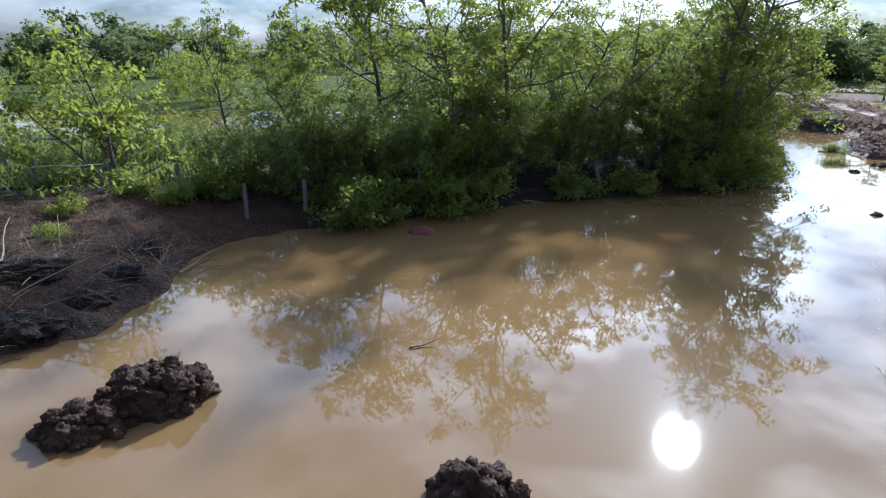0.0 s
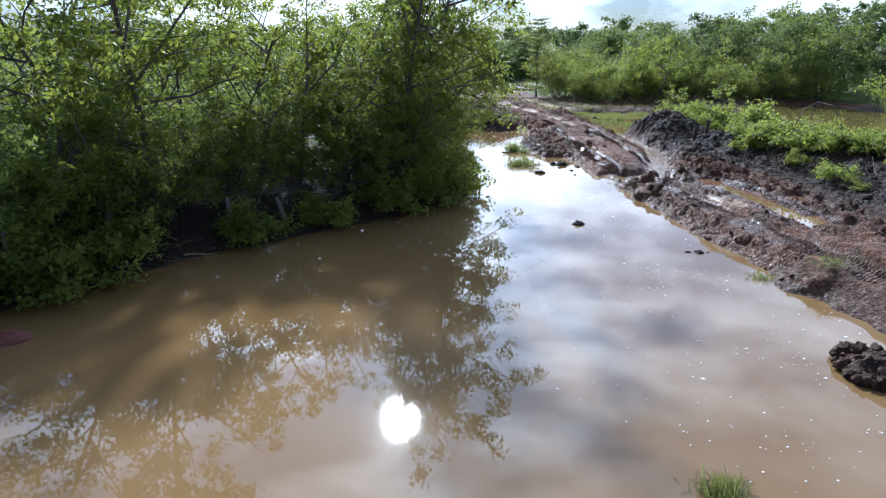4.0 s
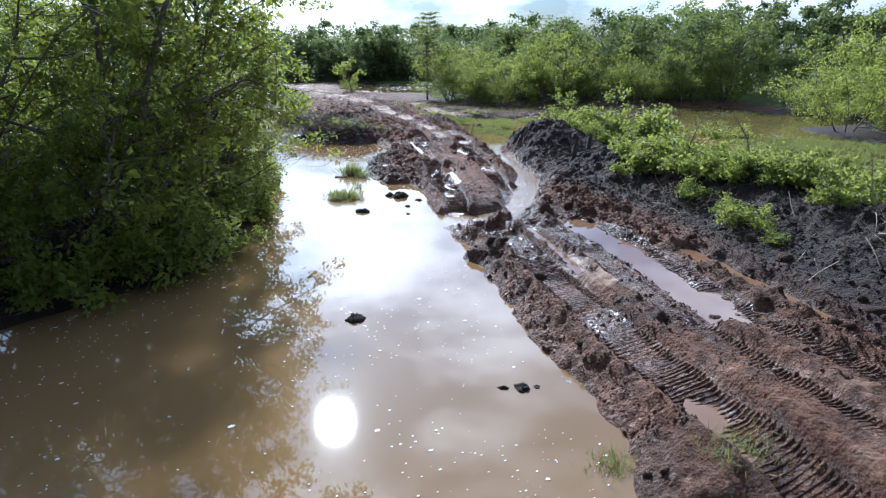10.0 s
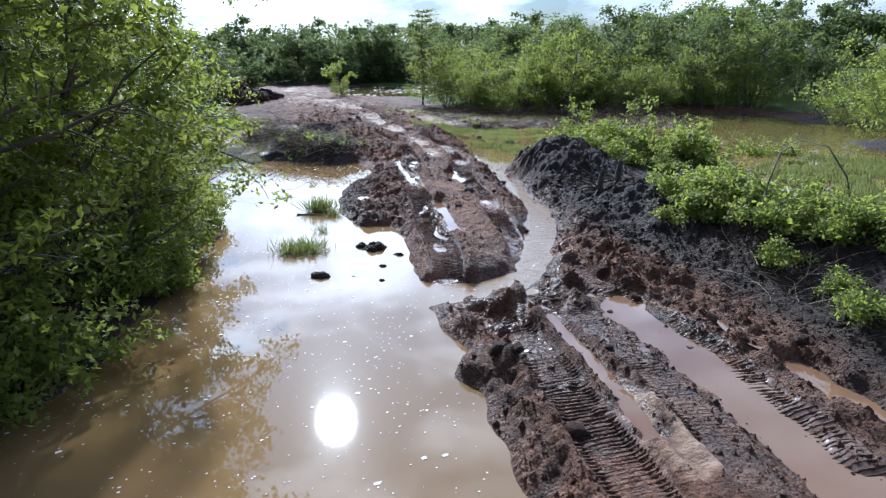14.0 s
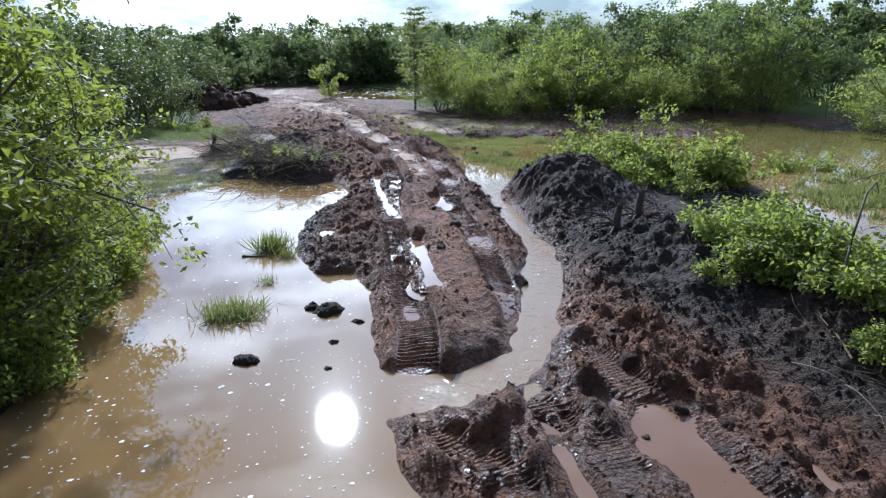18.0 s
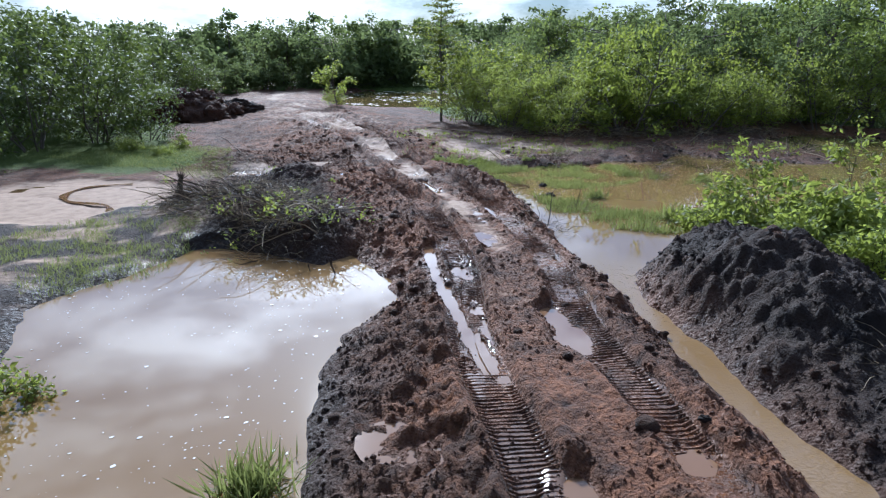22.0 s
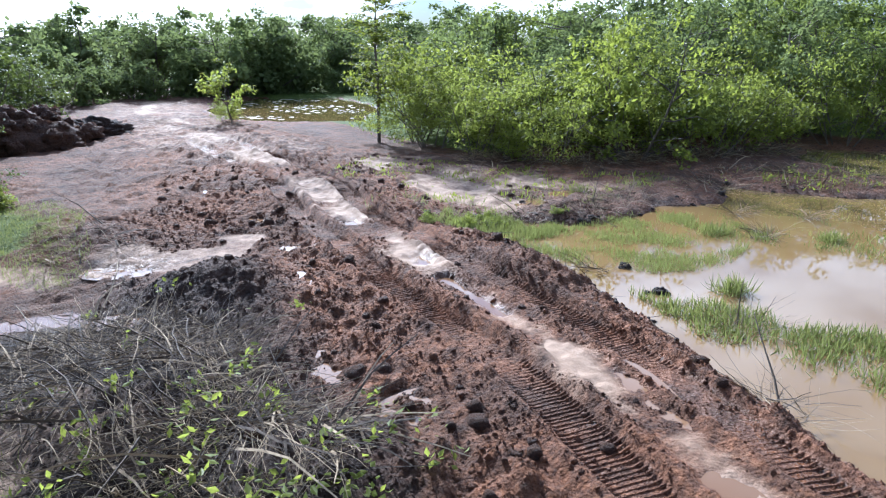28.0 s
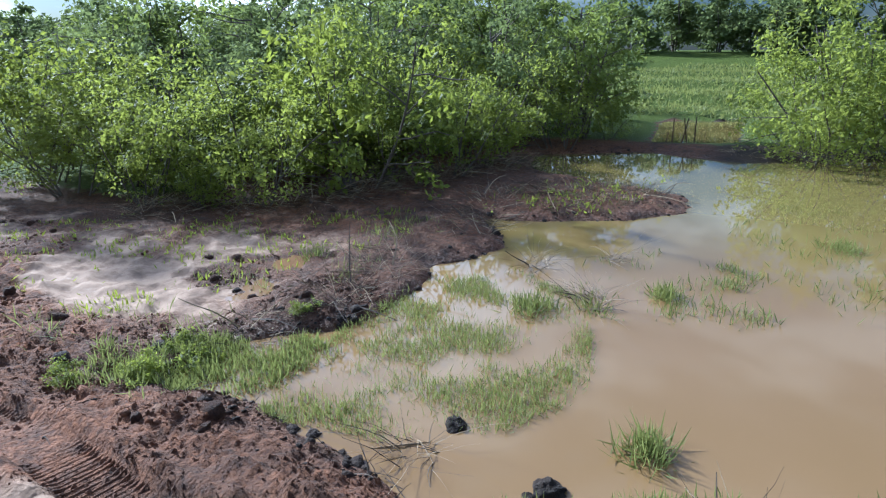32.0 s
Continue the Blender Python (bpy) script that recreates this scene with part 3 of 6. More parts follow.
    silt = np.clip(step(0.0, 0.6, flat) + 1.1 * shore_silt + 0.85 * north_flat * (0.35 + 0.65 * step(-0.25, 0.25, fbm(px, py, 1.7, 3, 71))) + 0.68 * step(1.6, 0.6, dist) * (1 - 0.75 * bands) * (0.22 + 0.98 * step(40, 46, py) - 0.35 * step(52, 60, py)) * step(-0.25 * step(38, 46, py), 0.4, fbm(px, py, 2.4, 3, 65)) + 0.5 * on_south * step(2.0, 1.0, dist2) * (1 - 0.6 * bands) * step(-0.15, 0.35, fbm(px, py, 1.9, 3, 109)) + 0.62 * np.exp(-((lat - 0.05) / 0.38) ** 2) * step(34, 40, py) * step(58, 52, py) * step(-0.35, 0.15, fbm(px, py, 1.3, 3, 141)) + 0.34 * (py > 66) * step(7, 2, dist) + 0.55 * side_silt, 0, 1)
    grass = np.clip(bank * step(2.0, 6, up) * 0.45 + step(8, 12, dist) * step(56, 64, py) * step(3, 9, far - 20) + step(62, 70, px) + step(1.2, 0.2, np.hypot((px - 23.6) / 4, (py - 60) / 4.6)) + step(12, 2, px) * step(50, 58, py), 0, 1) * dry
    wet = np.clip(1.1 - up * 0.8, 0, 1) * 0.4 + 0.55 * bands * (1 - 0.7 * step(40, 46, py)) + 0.2 * (silt > 0.3) + 0.4 * hole
    return h, {"red": red, "silt": silt, "grass": grass, "wet": np.clip(wet, 0, 1), "film": np.clip(film + 0.2 * step(0.3, 0.8, hole), 0, 1)}


def spaced(lo, hi, fine, grow, start, end):
    """Grid lines: fine between lo and hi, growing apart to start and end."""
    core = list(np.arange(lo, hi, fine))
    down, s, v = [], fine, lo
    while v > start:
        s *= grow
        v -= s
        down.append(v)
    upw, s, v = [], fine, core[-1]
    while v < end:
        s *= grow
        v += s
        upw.append(v)
    return np.array(down[::-1] + core + upw)


# the grid is turned to lie along the track
GU, GV = spaced(-7.0, 7.5, 0.074, 1.05, -1100, 1100), spaced(-22.0, 29.0, 0.068, 1.06, -900, 1500)
TURN_G = math.atan2(18, 42)


def set_masks(me, masks):
    for k, v in masks.items():
        me.attributes.new(k, "FLOAT", "POINT").data.foreach_set("value", np.asarray(v, dtype=np.float32))


# stretches away from the track that the camera passes near get a finer sheet: x0, x1, y0, y1, spacing
PATCHES = [(-14.0, -4.6, 7.2, 20.0, 0.075), (35.6, 57.5, 42.2, 60.0, 0.11), (24.5, 44.0, 60.0, 88.0, 0.15)]


def in_patch(x, y, p):
    return np.minimum(np.minimum(x - p[0], p[1] - x), np.minimum(y - p[2], p[3] - y))


def grid_mesh(name, x, y, z, nx, ny, masks):
    i = (np.arange(ny - 1)[:, None] * nx + np.arange(nx - 1)[None, :]).ravel()
    me = to_mesh(name, np.stack([x, y, z], 1), np.stack([i, i + 1, i + nx + 1, i + nx], 1), EARTH, True)
    set_masks(me, masks)
    return me


def build_ground():
    uu, vv = np.meshgrid(GU, GV)
    c, s = math.cos(TURN_G), math.sin(TURN_G)
    xx, yy = 25 + uu.ravel() * c + vv.ravel() * s, 33 - uu.ravel() * s + vv.ravel() * c
    h, masks = relief(xx, yy)
    low = h.copy()
    for p in PATCHES:
        low = low - 0.3 * step(0.0, 0.5, in_patch(xx, yy, p) - 0.1)
    ny, nx = uu.shape
    ob = new("ground", grid_mesh("ground", xx, yy, low, nx, ny, masks))
    return tagged(ob, "churned red-brown mud, spoil ridges and grassy banks", "ground", kind="structure"), h.reshape(uu.shape)


ground, GROUND_H = build_ground()


def build_patch(name, p, label):
    gx, gy = np.meshgrid(np.arange(p[0], p[1], p[4]), np.arange(p[2], p[3], p[4]))
    x, y = gx.ravel(), gy.ravel()
    h, masks = relief(x, y)
    lift = step(0.0, 1.2, in_patch(x, y, p)) * step(-0.05, 0.15, h)
    h = h + lift * (0.16 * np.abs(fbm(x, y, 0.8, 3, 131)) + 0.09 * np.abs(fbm(x, y, 0.25, 3, 133)) - 0.05)
    ny, nx = gx.shape
    return tagged(new(name, grid_mesh(name, x, y, h, nx, ny, masks)), label, "ground", kind="structure")


build_patch("mud_bank", PATCHES[0], "bare dark clodded mud bank at the pond edge")
build_patch("mud_flat", PATCHES[1], "wet brown mud flat with pale silt patches")
build_patch("track_end", PATCHES[2], "broad churned end of the red mud track")


def heights(x, y):
    """Ground heights, read between the lines of the ground's grid."""
    x, y = np.asarray(x, dtype=float), np.asarray(y, dtype=float)
    c, s = math.cos(TURN_G), math.sin(TURN_G)
    u, v = (x - 25) * c - (y - 33) * s, (x - 25) * s + (y - 33) * c
    i = np.clip(np.searchsorted(GU, u) - 1, 0, len(GU) - 2)
    j = np.clip(np.searchsorted(GV, v) - 1, 0, len(GV) - 2)
    a, b = (u - GU[i]) / (GU[i + 1] - GU[i]), (v - GV[j]) / (GV[j + 1] - GV[j])
    return (GROUND_H[j, i] * (1 - a) + GROUND_H[j, i + 1] * a) * (1 - b) + (GROUND_H[j + 1, i] * (1 - a) + GROUND_H[j + 1, i + 1] * a) * b


def height(x, y):
    return float(heights(x, y))


# the stream that cuts the causeway runs and ripples
STREAM_LINE = smooth_line([(19.0, 25.8), (20.6, 25.3), (22.3, 25.6), (23.5, 26.8), (25.9, 29.4), (27.5, 31.9), (28.7, 34.6), (29.9, 37.0), (31.6, 39.6)], 4)


def build_water():
    xx, yy = np.meshgrid(spaced(16.0, 34.0, 0.25, 1.3, -250, 250), spaced(22.0, 42.0, 0.25, 1.3, -200, 250))
    x, y = xx.ravel(), yy.ravel()
    ny, nx = xx.shape
    i = (np.arange(ny - 1)[:, None] * nx + np.arange(nx - 1)[None, :]).ravel()
    me = to_mesh("water", np.stack([x, y, 0 * x], 1), np.stack([i, i + 1, i + nx + 1, i + nx], 1), WATER)
    lat, run, d = along(x, y, STREAM_LINE)
    set_masks(me, {"flow": step(1.5, 0.5, d) * step(0, 2.0, run) * step(20.5, 17.0, run)})
    return tagged(new("water", me), "brown muddy pond water mirroring the sky, rippling where it runs", "water", kind="structure")


build_water()


def sheet(name, outline, z, mat):
    """A flat sheet of water from an outline."""
    bm = bmesh.new()
    bm.faces.new([bm.verts.new((x, y, z)) for x, y in outline])
    bmesh.ops.triangulate(bm, faces=bm.faces[:])
    me = bpy.data.meshes.new(name)
    bm.to_mesh(me)
    bm.free()
    me.materials.append(mat)
    return new(name, me)


for x, y, a, b in PUDDLES:
    ring = []
    for k in range(20):
        t = 2 * math.pi * k / 20
        q = 1.4 + 0.12 * math.sin(3 * t + 5 * x)
        u, v = q * b * math.cos(t), q * a * math.sin(t)
        ring.append((x + u * 0.89 + v * 0.45, y - u * 0.45 + v * 0.89))
    pz = heights([x, x + 0.45 * a * 0.5, x - 0.45 * a * 0.5], [y, y + 0.89 * a * 0.5, y - 0.89 * a * 0.5])
    rim = heights([p[0] for p in ring], [p[1] for p in ring])
    lev = min(float(pz.min()) + 0.04, float(np.percentile(rim, 25)))
    if pz.min() > 0.03:
        tagged(sheet("puddle", ring, lev, PUDDLE), "shallow rain puddle in a muddy rut", "puddle", "puddles on the track", "structure")


def strip(name, line, half, lev, mat):
    """A ribbon of water along a line, a little longer than it; half: one width or one for each point."""
    p = np.array(line)
    w = float(np.max(half))
    p = np.concatenate([p[:1] + (p[:1] - p[1:2]) / np.hypot(*(p[0] - p[1])) * w, p, p[-1:] + (p[-1:] - p[-2:-1]) / np.hypot(*(p[-1] - p[-2])) * w])
    d = np.gradient(p, axis=0)
    d /= np.hypot(d[:, 0], d[:, 1])[:, None]
    half = np.broadcast_to(np.asarray(half, dtype=float), (len(line),))
    half = np.concatenate([half[:1], half, half[-1:]])[:, None]
    q = np.stack([d[:, 1], -d[:, 0]], 1) * half
    n = len(p)
    v = np.concatenate([np.column_stack([p + q, np.full(n, lev)]), np.column_stack([p - q, np.full(n, lev)])])
    i = np.arange(n - 1)
    return new(name, to_mesh(name, v, np.stack([i, i + 1, i + n + 1, i + n], 1)[:, ::-1], mat))


for line, half, lev in RUTS:
    tagged(strip("puddle", line, half * 1.3, lev, PUDDLE), "long wheel rut full of brown rain water", "puddle", "puddles on the track", "structure")


# ---- plants ----
def tube(points, radii, sides=5):
    """A tapered tube along points."""
    pts = np.asarray(points, dtype=float)
    n = len(pts)
    d = np.gradient(pts, axis=0)
    d /= np.linalg.norm(d, axis=1)[:, None] + 1e-9
    ref = np.where(np.abs(d[:, 2:3]) > 0.9, np.array([[1.0, 0, 0]]), np.array([[0, 0, 1.0]]))
    u = np.cross(d, ref)
    u /= np.linalg.norm(u, axis=1)[:, None] + 1e-9
    w = np.cross(d, u)
    a = np.arange(sides) * 2 * np.pi / sides
    ring = u[:, None, :] * np.cos(a)[None, :, None] + w[:, None, :] * np.sin(a)[None, :, None]
    v = (pts[:, None, :] + ring * np.asarray(radii, dtype=float)[:, None, None]).reshape(-1, 3)
    k = np.arange(n - 1)[:, None] * sides
    j = np.arange(sides)[None, :]
    j2 = (j + 1) % sides
    f = np.stack([k + j, k + j2, k + sides + j2, k + sides + j], 2).reshape(-1, 4)
    return v, f


def leaf_quads(rng, at, size, droop=0.35, wide=0.5, wild=0.55):
    """Pointed leaf blades at the points, in random attitudes."""
    n = len(at)
    yaw, pit = rng.uniform(0, 2 * np.pi, n), rng.normal(-droop, wild, n)
    d = np.stack([np.cos(yaw) * np.cos(pit), np.sin(yaw) * np.cos(pit), np.sin(pit)], 1)
    side = np.cross(d, rng.normal(0, 1, (n, 3)) * 0.5 + np.array([0, 0, 1.0]))
    side /= np.linalg.norm(side, axis=1)[:, None] + 1e-9
    up = np.cross(side, d)
    s = (size * rng.uniform(0.65, 1.3, n))[:, None]
    mid = at + d * s * 0.45 - up * s * 0.06
    v = np.stack([at, mid + side * s * wide * 0.5, at + d * s, mid - side * s * wide * 0.5], 1).reshape(-1, 3)
    return v, np.arange(4 * n).reshape(-1, 4)


def grow(rng, base, direction, length, radius, level, out, tips, bend=0.25, up=0.15, kids=(5, 5, 4), spread=0.9, start=0.3, thin=0.008):
    """One limb with its branches; tips collects the twigs' points."""
    n = 6 if level == 0 else 4
    pts, d = [np.array(base, dtype=float)], np.array(direction, dtype=float)
    for _ in range(n):
        d = d + rng.normal(0, bend / n ** 0.5, 3) + np.array([0, 0, up / n])
        d /= np.linalg.norm(d)
        pts.append(pts[-1] + d * length / n)
    pts = np.array(pts)
    rad = np.linspace(radius, radius * 0.35, n + 1)
    if radius > thin:
        out.append((level, tube(pts, rad, 6 if level == 0 else (4 if level == 1 else 3))))
    if level >= len(kids):
        for t in np.linspace(0.15, 1, 4):
            k = t * n
            i = min(int(k), n - 1)
            tips.append(pts[i] + (pts[i + 1] - pts[i]) * (k - i))
        return
    count = kids[level]
    for i in range(count):
        t = start + (1 - start) * (i + rng.uniform(0.2, 1.0)) / count
        t = min(t, 1.0)
        k = t * n
        j = min(int(k), n - 1)
        p = pts[j] + (pts[j + 1] - pts[j]) * (k - j)
        ax = pts[j + 1] - pts[j]
        ax /= np.linalg.norm(ax)
        r = rng.normal(0, 1, 3)
        r -= ax * r.dot(ax)
        r /= np.linalg.norm(r)
        nd = ax * (1 - 0.55 * spread) + r * spread
        nd /= np.linalg.norm(nd)
        grow(rng, p, nd, length * rng.uniform(0.38, 0.62) * (1.15 - 0.45 * t), radius * 0.5 * (1.1 - 0.4 * t), level + 1, out, tips, bend * 1.2, up, kids, spread, 0.15, thin)


def make_tree(seed, tall, radius, leaves, size, leaf_mat, bark, stems=1, lean=0.12, kids=(9, 5, 4), spread=0.85, start=0.22, puff=0.22, up=0.15, tufts=0, wide=0.55, clear=0.1, thin=0.011):
    """Meshes of one tree: (trunk with limbs, crown of separate leaves in tufts round the twigs)."""
    rng = np.random.default_rng(seed)
    wood, tips = [], []
    for k in range(stems):
        a = rng.uniform(0, 2 * np.pi)
        le = lean * (1 if stems == 1 else 2.2)
        off = np.array([math.cos(a), math.sin(a), 0]) * (0.0 if stems == 1 else rng.uniform(0.05, 0.35))
        grow(rng, off - np.array([0, 0, 0.3]), (math.cos(a) * le, math.sin(a) * le, 1), tall * rng.uniform(0.75, 1.0) if k else tall, radius * (1 if k == 0 else 0.75), 0, wood, tips, 0.28, up, kids, spread, start, thin)
    tips = np.array(tips)
    tips = tips[tips[:, 2] > clear]
    if tufts:
        tips = tips[rng.integers(0, len(tips), tufts)]
    pick = tips[rng.integers(0, len(tips), leaves)] + rng.normal(0, puff, (leaves, 3)) * np.array([1, 1, 0.65])
    pick = pick[pick[:, 2] > 0.08]
    limbs = [t for level, t in wood if level] or [wood[0][1]]
    return to_mesh("trunk", *join([t for level, t in wood if not level]), bark, True), to_mesh("crown", *leaf_quads(rng, pick, size, 0.35, wide), leaf_mat), to_mesh("branchwork", *join(limbs), bark, True)


def plant(name, meshes, m, label, category, group="", parts=("trunk", "crown")):
    t = thing(name, label, category, group)
    made = [part(p, me, t) for p, me in zip(parts, meshes)]
    if len(meshes) > 2:
        part("branchwork", meshes[2], made[0])["kind"] = "stuff"
    t.matrix_basis = m
    return t


def stand(x, y, s, turn, dz=0.0, sz=None):
    return Matrix.Translation((x, y, height(x, y) + dz)) @ Matrix.Rotation(turn, 4, "Z") @ Matrix.Diagonal((s, s, sz or s, 1))


# bank trees: slim, open crowns of hanging leafy branches
BANK = [make_tree(100 + k, 7.0, 0.10, 5600, 0.165, LEAF_TREE, BARK, 1, 0.10, (12, 5, 4), 0.9, 0.14, 0.14, 0.12, 300, clear=1.0, thin=0.013) for k in range(4)]
SPREADING = [make_tree(120 + k, 5.2, 0.09, 5800, 0.16, LEAF_TREE, BARK, 4, 0.20, (8, 5, 3), 0.95, 0.1, 0.15, 0.1, 290, clear=0.8, thin=0.014) for k in range(3)]
BUSHES = [make_tree(140 + k, 3.6, 0.045, 3500, 0.135, LEAF_BUSH, BARK, 6, 0.25, (7, 4, 3), 0.9, 0.05, 0.19, 0.15, 110, clear=0.4, thin=0.018) for k in range(4)]
DARK_BUSHES = [make_tree(150 + k, 3.8, 0.05, 2900, 0.18, LEAF_TREE, BARK, 5, 0.22, (7, 4, 3), 0.9, 0.05, 0.2, 0.15, 110, thin=0.016) for k in range(3)]
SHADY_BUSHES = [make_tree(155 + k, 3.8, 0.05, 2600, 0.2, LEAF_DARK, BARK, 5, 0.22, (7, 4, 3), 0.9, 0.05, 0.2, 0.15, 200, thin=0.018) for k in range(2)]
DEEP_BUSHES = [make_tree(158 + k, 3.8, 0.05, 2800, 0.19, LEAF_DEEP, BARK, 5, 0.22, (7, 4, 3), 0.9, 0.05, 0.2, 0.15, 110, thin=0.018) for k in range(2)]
SHRUBS = [make_tree(160 + k, 1.1, 0.016, 1300, 0.125, LEAF_BUSH, BARK_DARK, 6, 0.35, (5, 3), 1.0, 0.1, 0.11, 0.15, 110, thin=0.006) for k in range(4)]
WOODS = [make_tree(180 + k, 9.0, 0.15, 2400, 0.40, LEAF_DARK if k == 3 else LEAF_HAZED, BARK, 3, 0.12, (10, 5, 3), 0.95, 0.1, 0.36, 0.15, 110, thin=0.045) for k in range(4)]
FAR_TREES = [make_tree(200 + k, 8.0, 0.14, 1900, 0.62, LEAF_HAZED, BARK, 3, 0.14, (8, 4), 1.0, 0.04, 0.5, 0.1, 70, 0.75, thin=0.06) for k in range(4)]
SAPLING = make_tree(220, 2.6, 0.02, 420, 0.16, LEAF_BUSH, BARK, 1, 0.08, (9, 3), 0.8, 0.15, 0.09, 0.2, 60, thin=0.004)

rnd = random.Random(7)
BANK_AT = [(-10.2, 20.6, 0.66), (-9.6, 29.5, 0.72), (-5.0, 22.4, 0.62), (-2.0, 25.2, 1.0), (0.4, 24.0, 0.92), (2.2, 23.8, 1.05), (4.6, 24.6, 0.82), (6.6, 25.4, 0.8), (8.6, 25.6, 0.76), (10.6, 26.2, 1.12),
           (12.4, 28.2, 1.0), (4.0, 28.5, 0.75), (7.5, 29.5, 0.75), (10.5, 31.0, 0.8), (13.6, 33.0, 0.98), (1.0, 29.0, 0.7), (14.8, 37.0, 0.85), (11.5, 36.0, 0.8), (-3.2, 43.0, 1.25), (-0.4, 30.0, 1.0)]
for k, (x, y, s) in enumerate(BANK_AT):
    plant("tree", DARK_BUSHES[1] if k == 0 else BANK[k % 4], stand(x, y, 1.25 if k == 0 else s, rnd.uniform(0, 6.3)), "slim leafy green tree on the muddy pond bank", "tree", "bank trees")
for k, (x, y, s) in enumerate([(-2.9, 20.9, 0.5), (0.5, 22.0, 0.55), (3.0, 23.2, 0.6), (5.5, 23.8, 0.6), (8.0, 24.2, 0.62), (10.2, 25.0, 0.65), (11.7, 26.0, 0.75), (13.4, 29.0, 0.8), (14.8, 32.0, 0.8), (16.0, 35.0, 0.7), (-11.0, 22.5, 0.6), (6.8, 24.4, 0.55), (9.0, 24.8, 0.6)]):
    plant("tree", SPREADING[k % 3], stand(x - 0.35, y + 0.8, s, rnd.uniform(0, 6.3)), "low spreading tree with branches hanging over the water", "tree", "bank trees")
# the tall full trees at the corner of the bank
CORNER = [make_tree(230 + k, 9.0, 0.13, 7000, 0.19, LEAF_TREE, BARK, 1, 0.12, (13, 5, 4), 0.95, 0.16, 0.2, 0.1, 380, clear=0.9, thin=0.014) for k in range(2)]
for k, (x, y, s) in enumerate([(11.3, 26.9, 0.86), (12.6, 29.8, 0.8)]):
    plant("tree", CORNER[k % 2], stand(x, y, s, rnd.uniform(0, 6.3)), "tall full green tree at the corner of the bank", "tree", "bank trees")
# low trees and shrubs on the point beyond the corner
for k, (x, y, s) in enumerate([(13.9, 30.4, 0.72), (14.8, 33.0, 0.72), (15.6, 36.0, 0.62)]):
    plant("tree", SPREADING[k % 3], stand(x, y, s, rnd.uniform(0, 6.3)), "low spreading tree with branches hanging over the water", "tree", "bank trees")
for k in range(30):
    t = k / 29
    plant("shrub", SHRUBS[k % 4], stand(13.7 + 3.6 * t + rnd.uniform(-0.3, 1.0), 28.6 + 10.4 * t + rnd.uniform(-0.3, 0.3), rnd.uniform(0.7, 1.15), rnd.uniform(0, 6.3)), "low green shrub on the shaded bank", "shrub", "bank shrubs")
# a dense dark fringe of low bushes on the shore
fringe = np.array(smooth_line(LEFT_SHORE[9:15], 5))
reach = np.concatenate([[0], np.cumsum(np.hypot(*np.diff(fringe, axis=0).T))])
for k in range(int(reach[-1] / 1.05)):
    q = 1.05 * k + rnd.uniform(-0.2, 0.2)
    x, y = float(np.interp(q, reach, fringe[:, 0])), float(np.interp(q, reach, fringe[:, 1]))
    away = rnd.uniform(1.9, 2.9)
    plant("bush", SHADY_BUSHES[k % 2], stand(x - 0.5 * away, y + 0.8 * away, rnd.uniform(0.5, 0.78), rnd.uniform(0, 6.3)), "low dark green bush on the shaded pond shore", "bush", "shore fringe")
# undershrubs along the bank
for k in range(58):
    i = rnd.randrange(3, 17)
    t = rnd.random()
    (ax, ay), (bx, by) = LEFT_SHORE[i], LEFT_SHORE[i + 1]
    x, y = ax + (bx - ax) * t, ay + (by - ay) * t
    away = rnd.uniform(0.5, 5.0) if x < -4 else rnd.uniform(0.0, 1.6)
    x, y = x - away * 0.65, y + away * 0.75
    if y < 18.5 and x < -5:
        continue
    plant("shrub", SHRUBS[k % 4], stand(x, y, rnd.uniform(0.6, 1.5), rnd.uniform(0, 6.3)), "low green shrub on the shaded bank", "shrub", "bank shrubs")

for k in range(30):
    x = rnd.uniform(-15, 14)
    y = 25 + 0.32 * x + rnd.uniform(-1.0, 9.0)
    if inside(np.array([x]), np.array([y]), MAIN_WATER)[0] > -1.5 or (-12 < x < -3 and rnd.random() < 0.5):
        continue
    plant("bush", SHADY_BUSHES[k % 2], stand(x, y, rnd.uniform(0.3, 0.55) * (0.6 if x < -3 else 1.0), rnd.uniform(0, 6.3)), "low dark green bush under the bank trees", "bush", "bank undergrowth")
for k in range(12):
    x, y = -58 + 5.5 * k + rnd.uniform(-1.5, 1.5), 61 + rnd.uniform(0, 16) + (8 if k < 3 else 0)
    plant("bush", DARK_BUSHES[k % 3], stand(x, y, rnd.uniform(0.6, 1.5), rnd.uniform(0, 6.3)), "green bush on the far side of the back pond", "bush", "bushes behind the pond")
for x, y, s in [(-6.3, 20.7, 0.45), (-5.2, 21.0, 0.5), (-3.7, 21.5, 0.5), (-7.4, 21.2, 0.5), (-2.2, 22.0, 0.5), (0.0, 22.8, 0.5), (2.2, 23.2, 0.45)]:
    plant("bush", SHADY_BUSHES[rnd.randrange(2)], stand(x, y, s, rnd.uniform(0, 6.3)), "low dark green bush under the bank trees", "bush", "bank undergrowth")
for k in range(11):
    plant("tree", WOODS[k % 4], stand(rnd.uniform(0, 14), rnd.uniform(39, 52), rnd.uniform(0.45, 0.65), rnd.uniform(0, 6.3), -0.5), "full crowned tree behind the bank trees", "tree", "trees behind the bank")
for k in range(2, 10):
    plant("bush", SHADY_BUSHES[k % 2], stand(-5 + 1.25 * k + rnd.uniform(-0.6, 0.6), 26.5 + 0.3 * k + rnd.uniform(-0.5, 4.5), rnd.uniform(0.65, 0.95), rnd.uniform(0, 6.3)), "dark green bush standing behind the bank trees", "bush", "bank undergrowth")
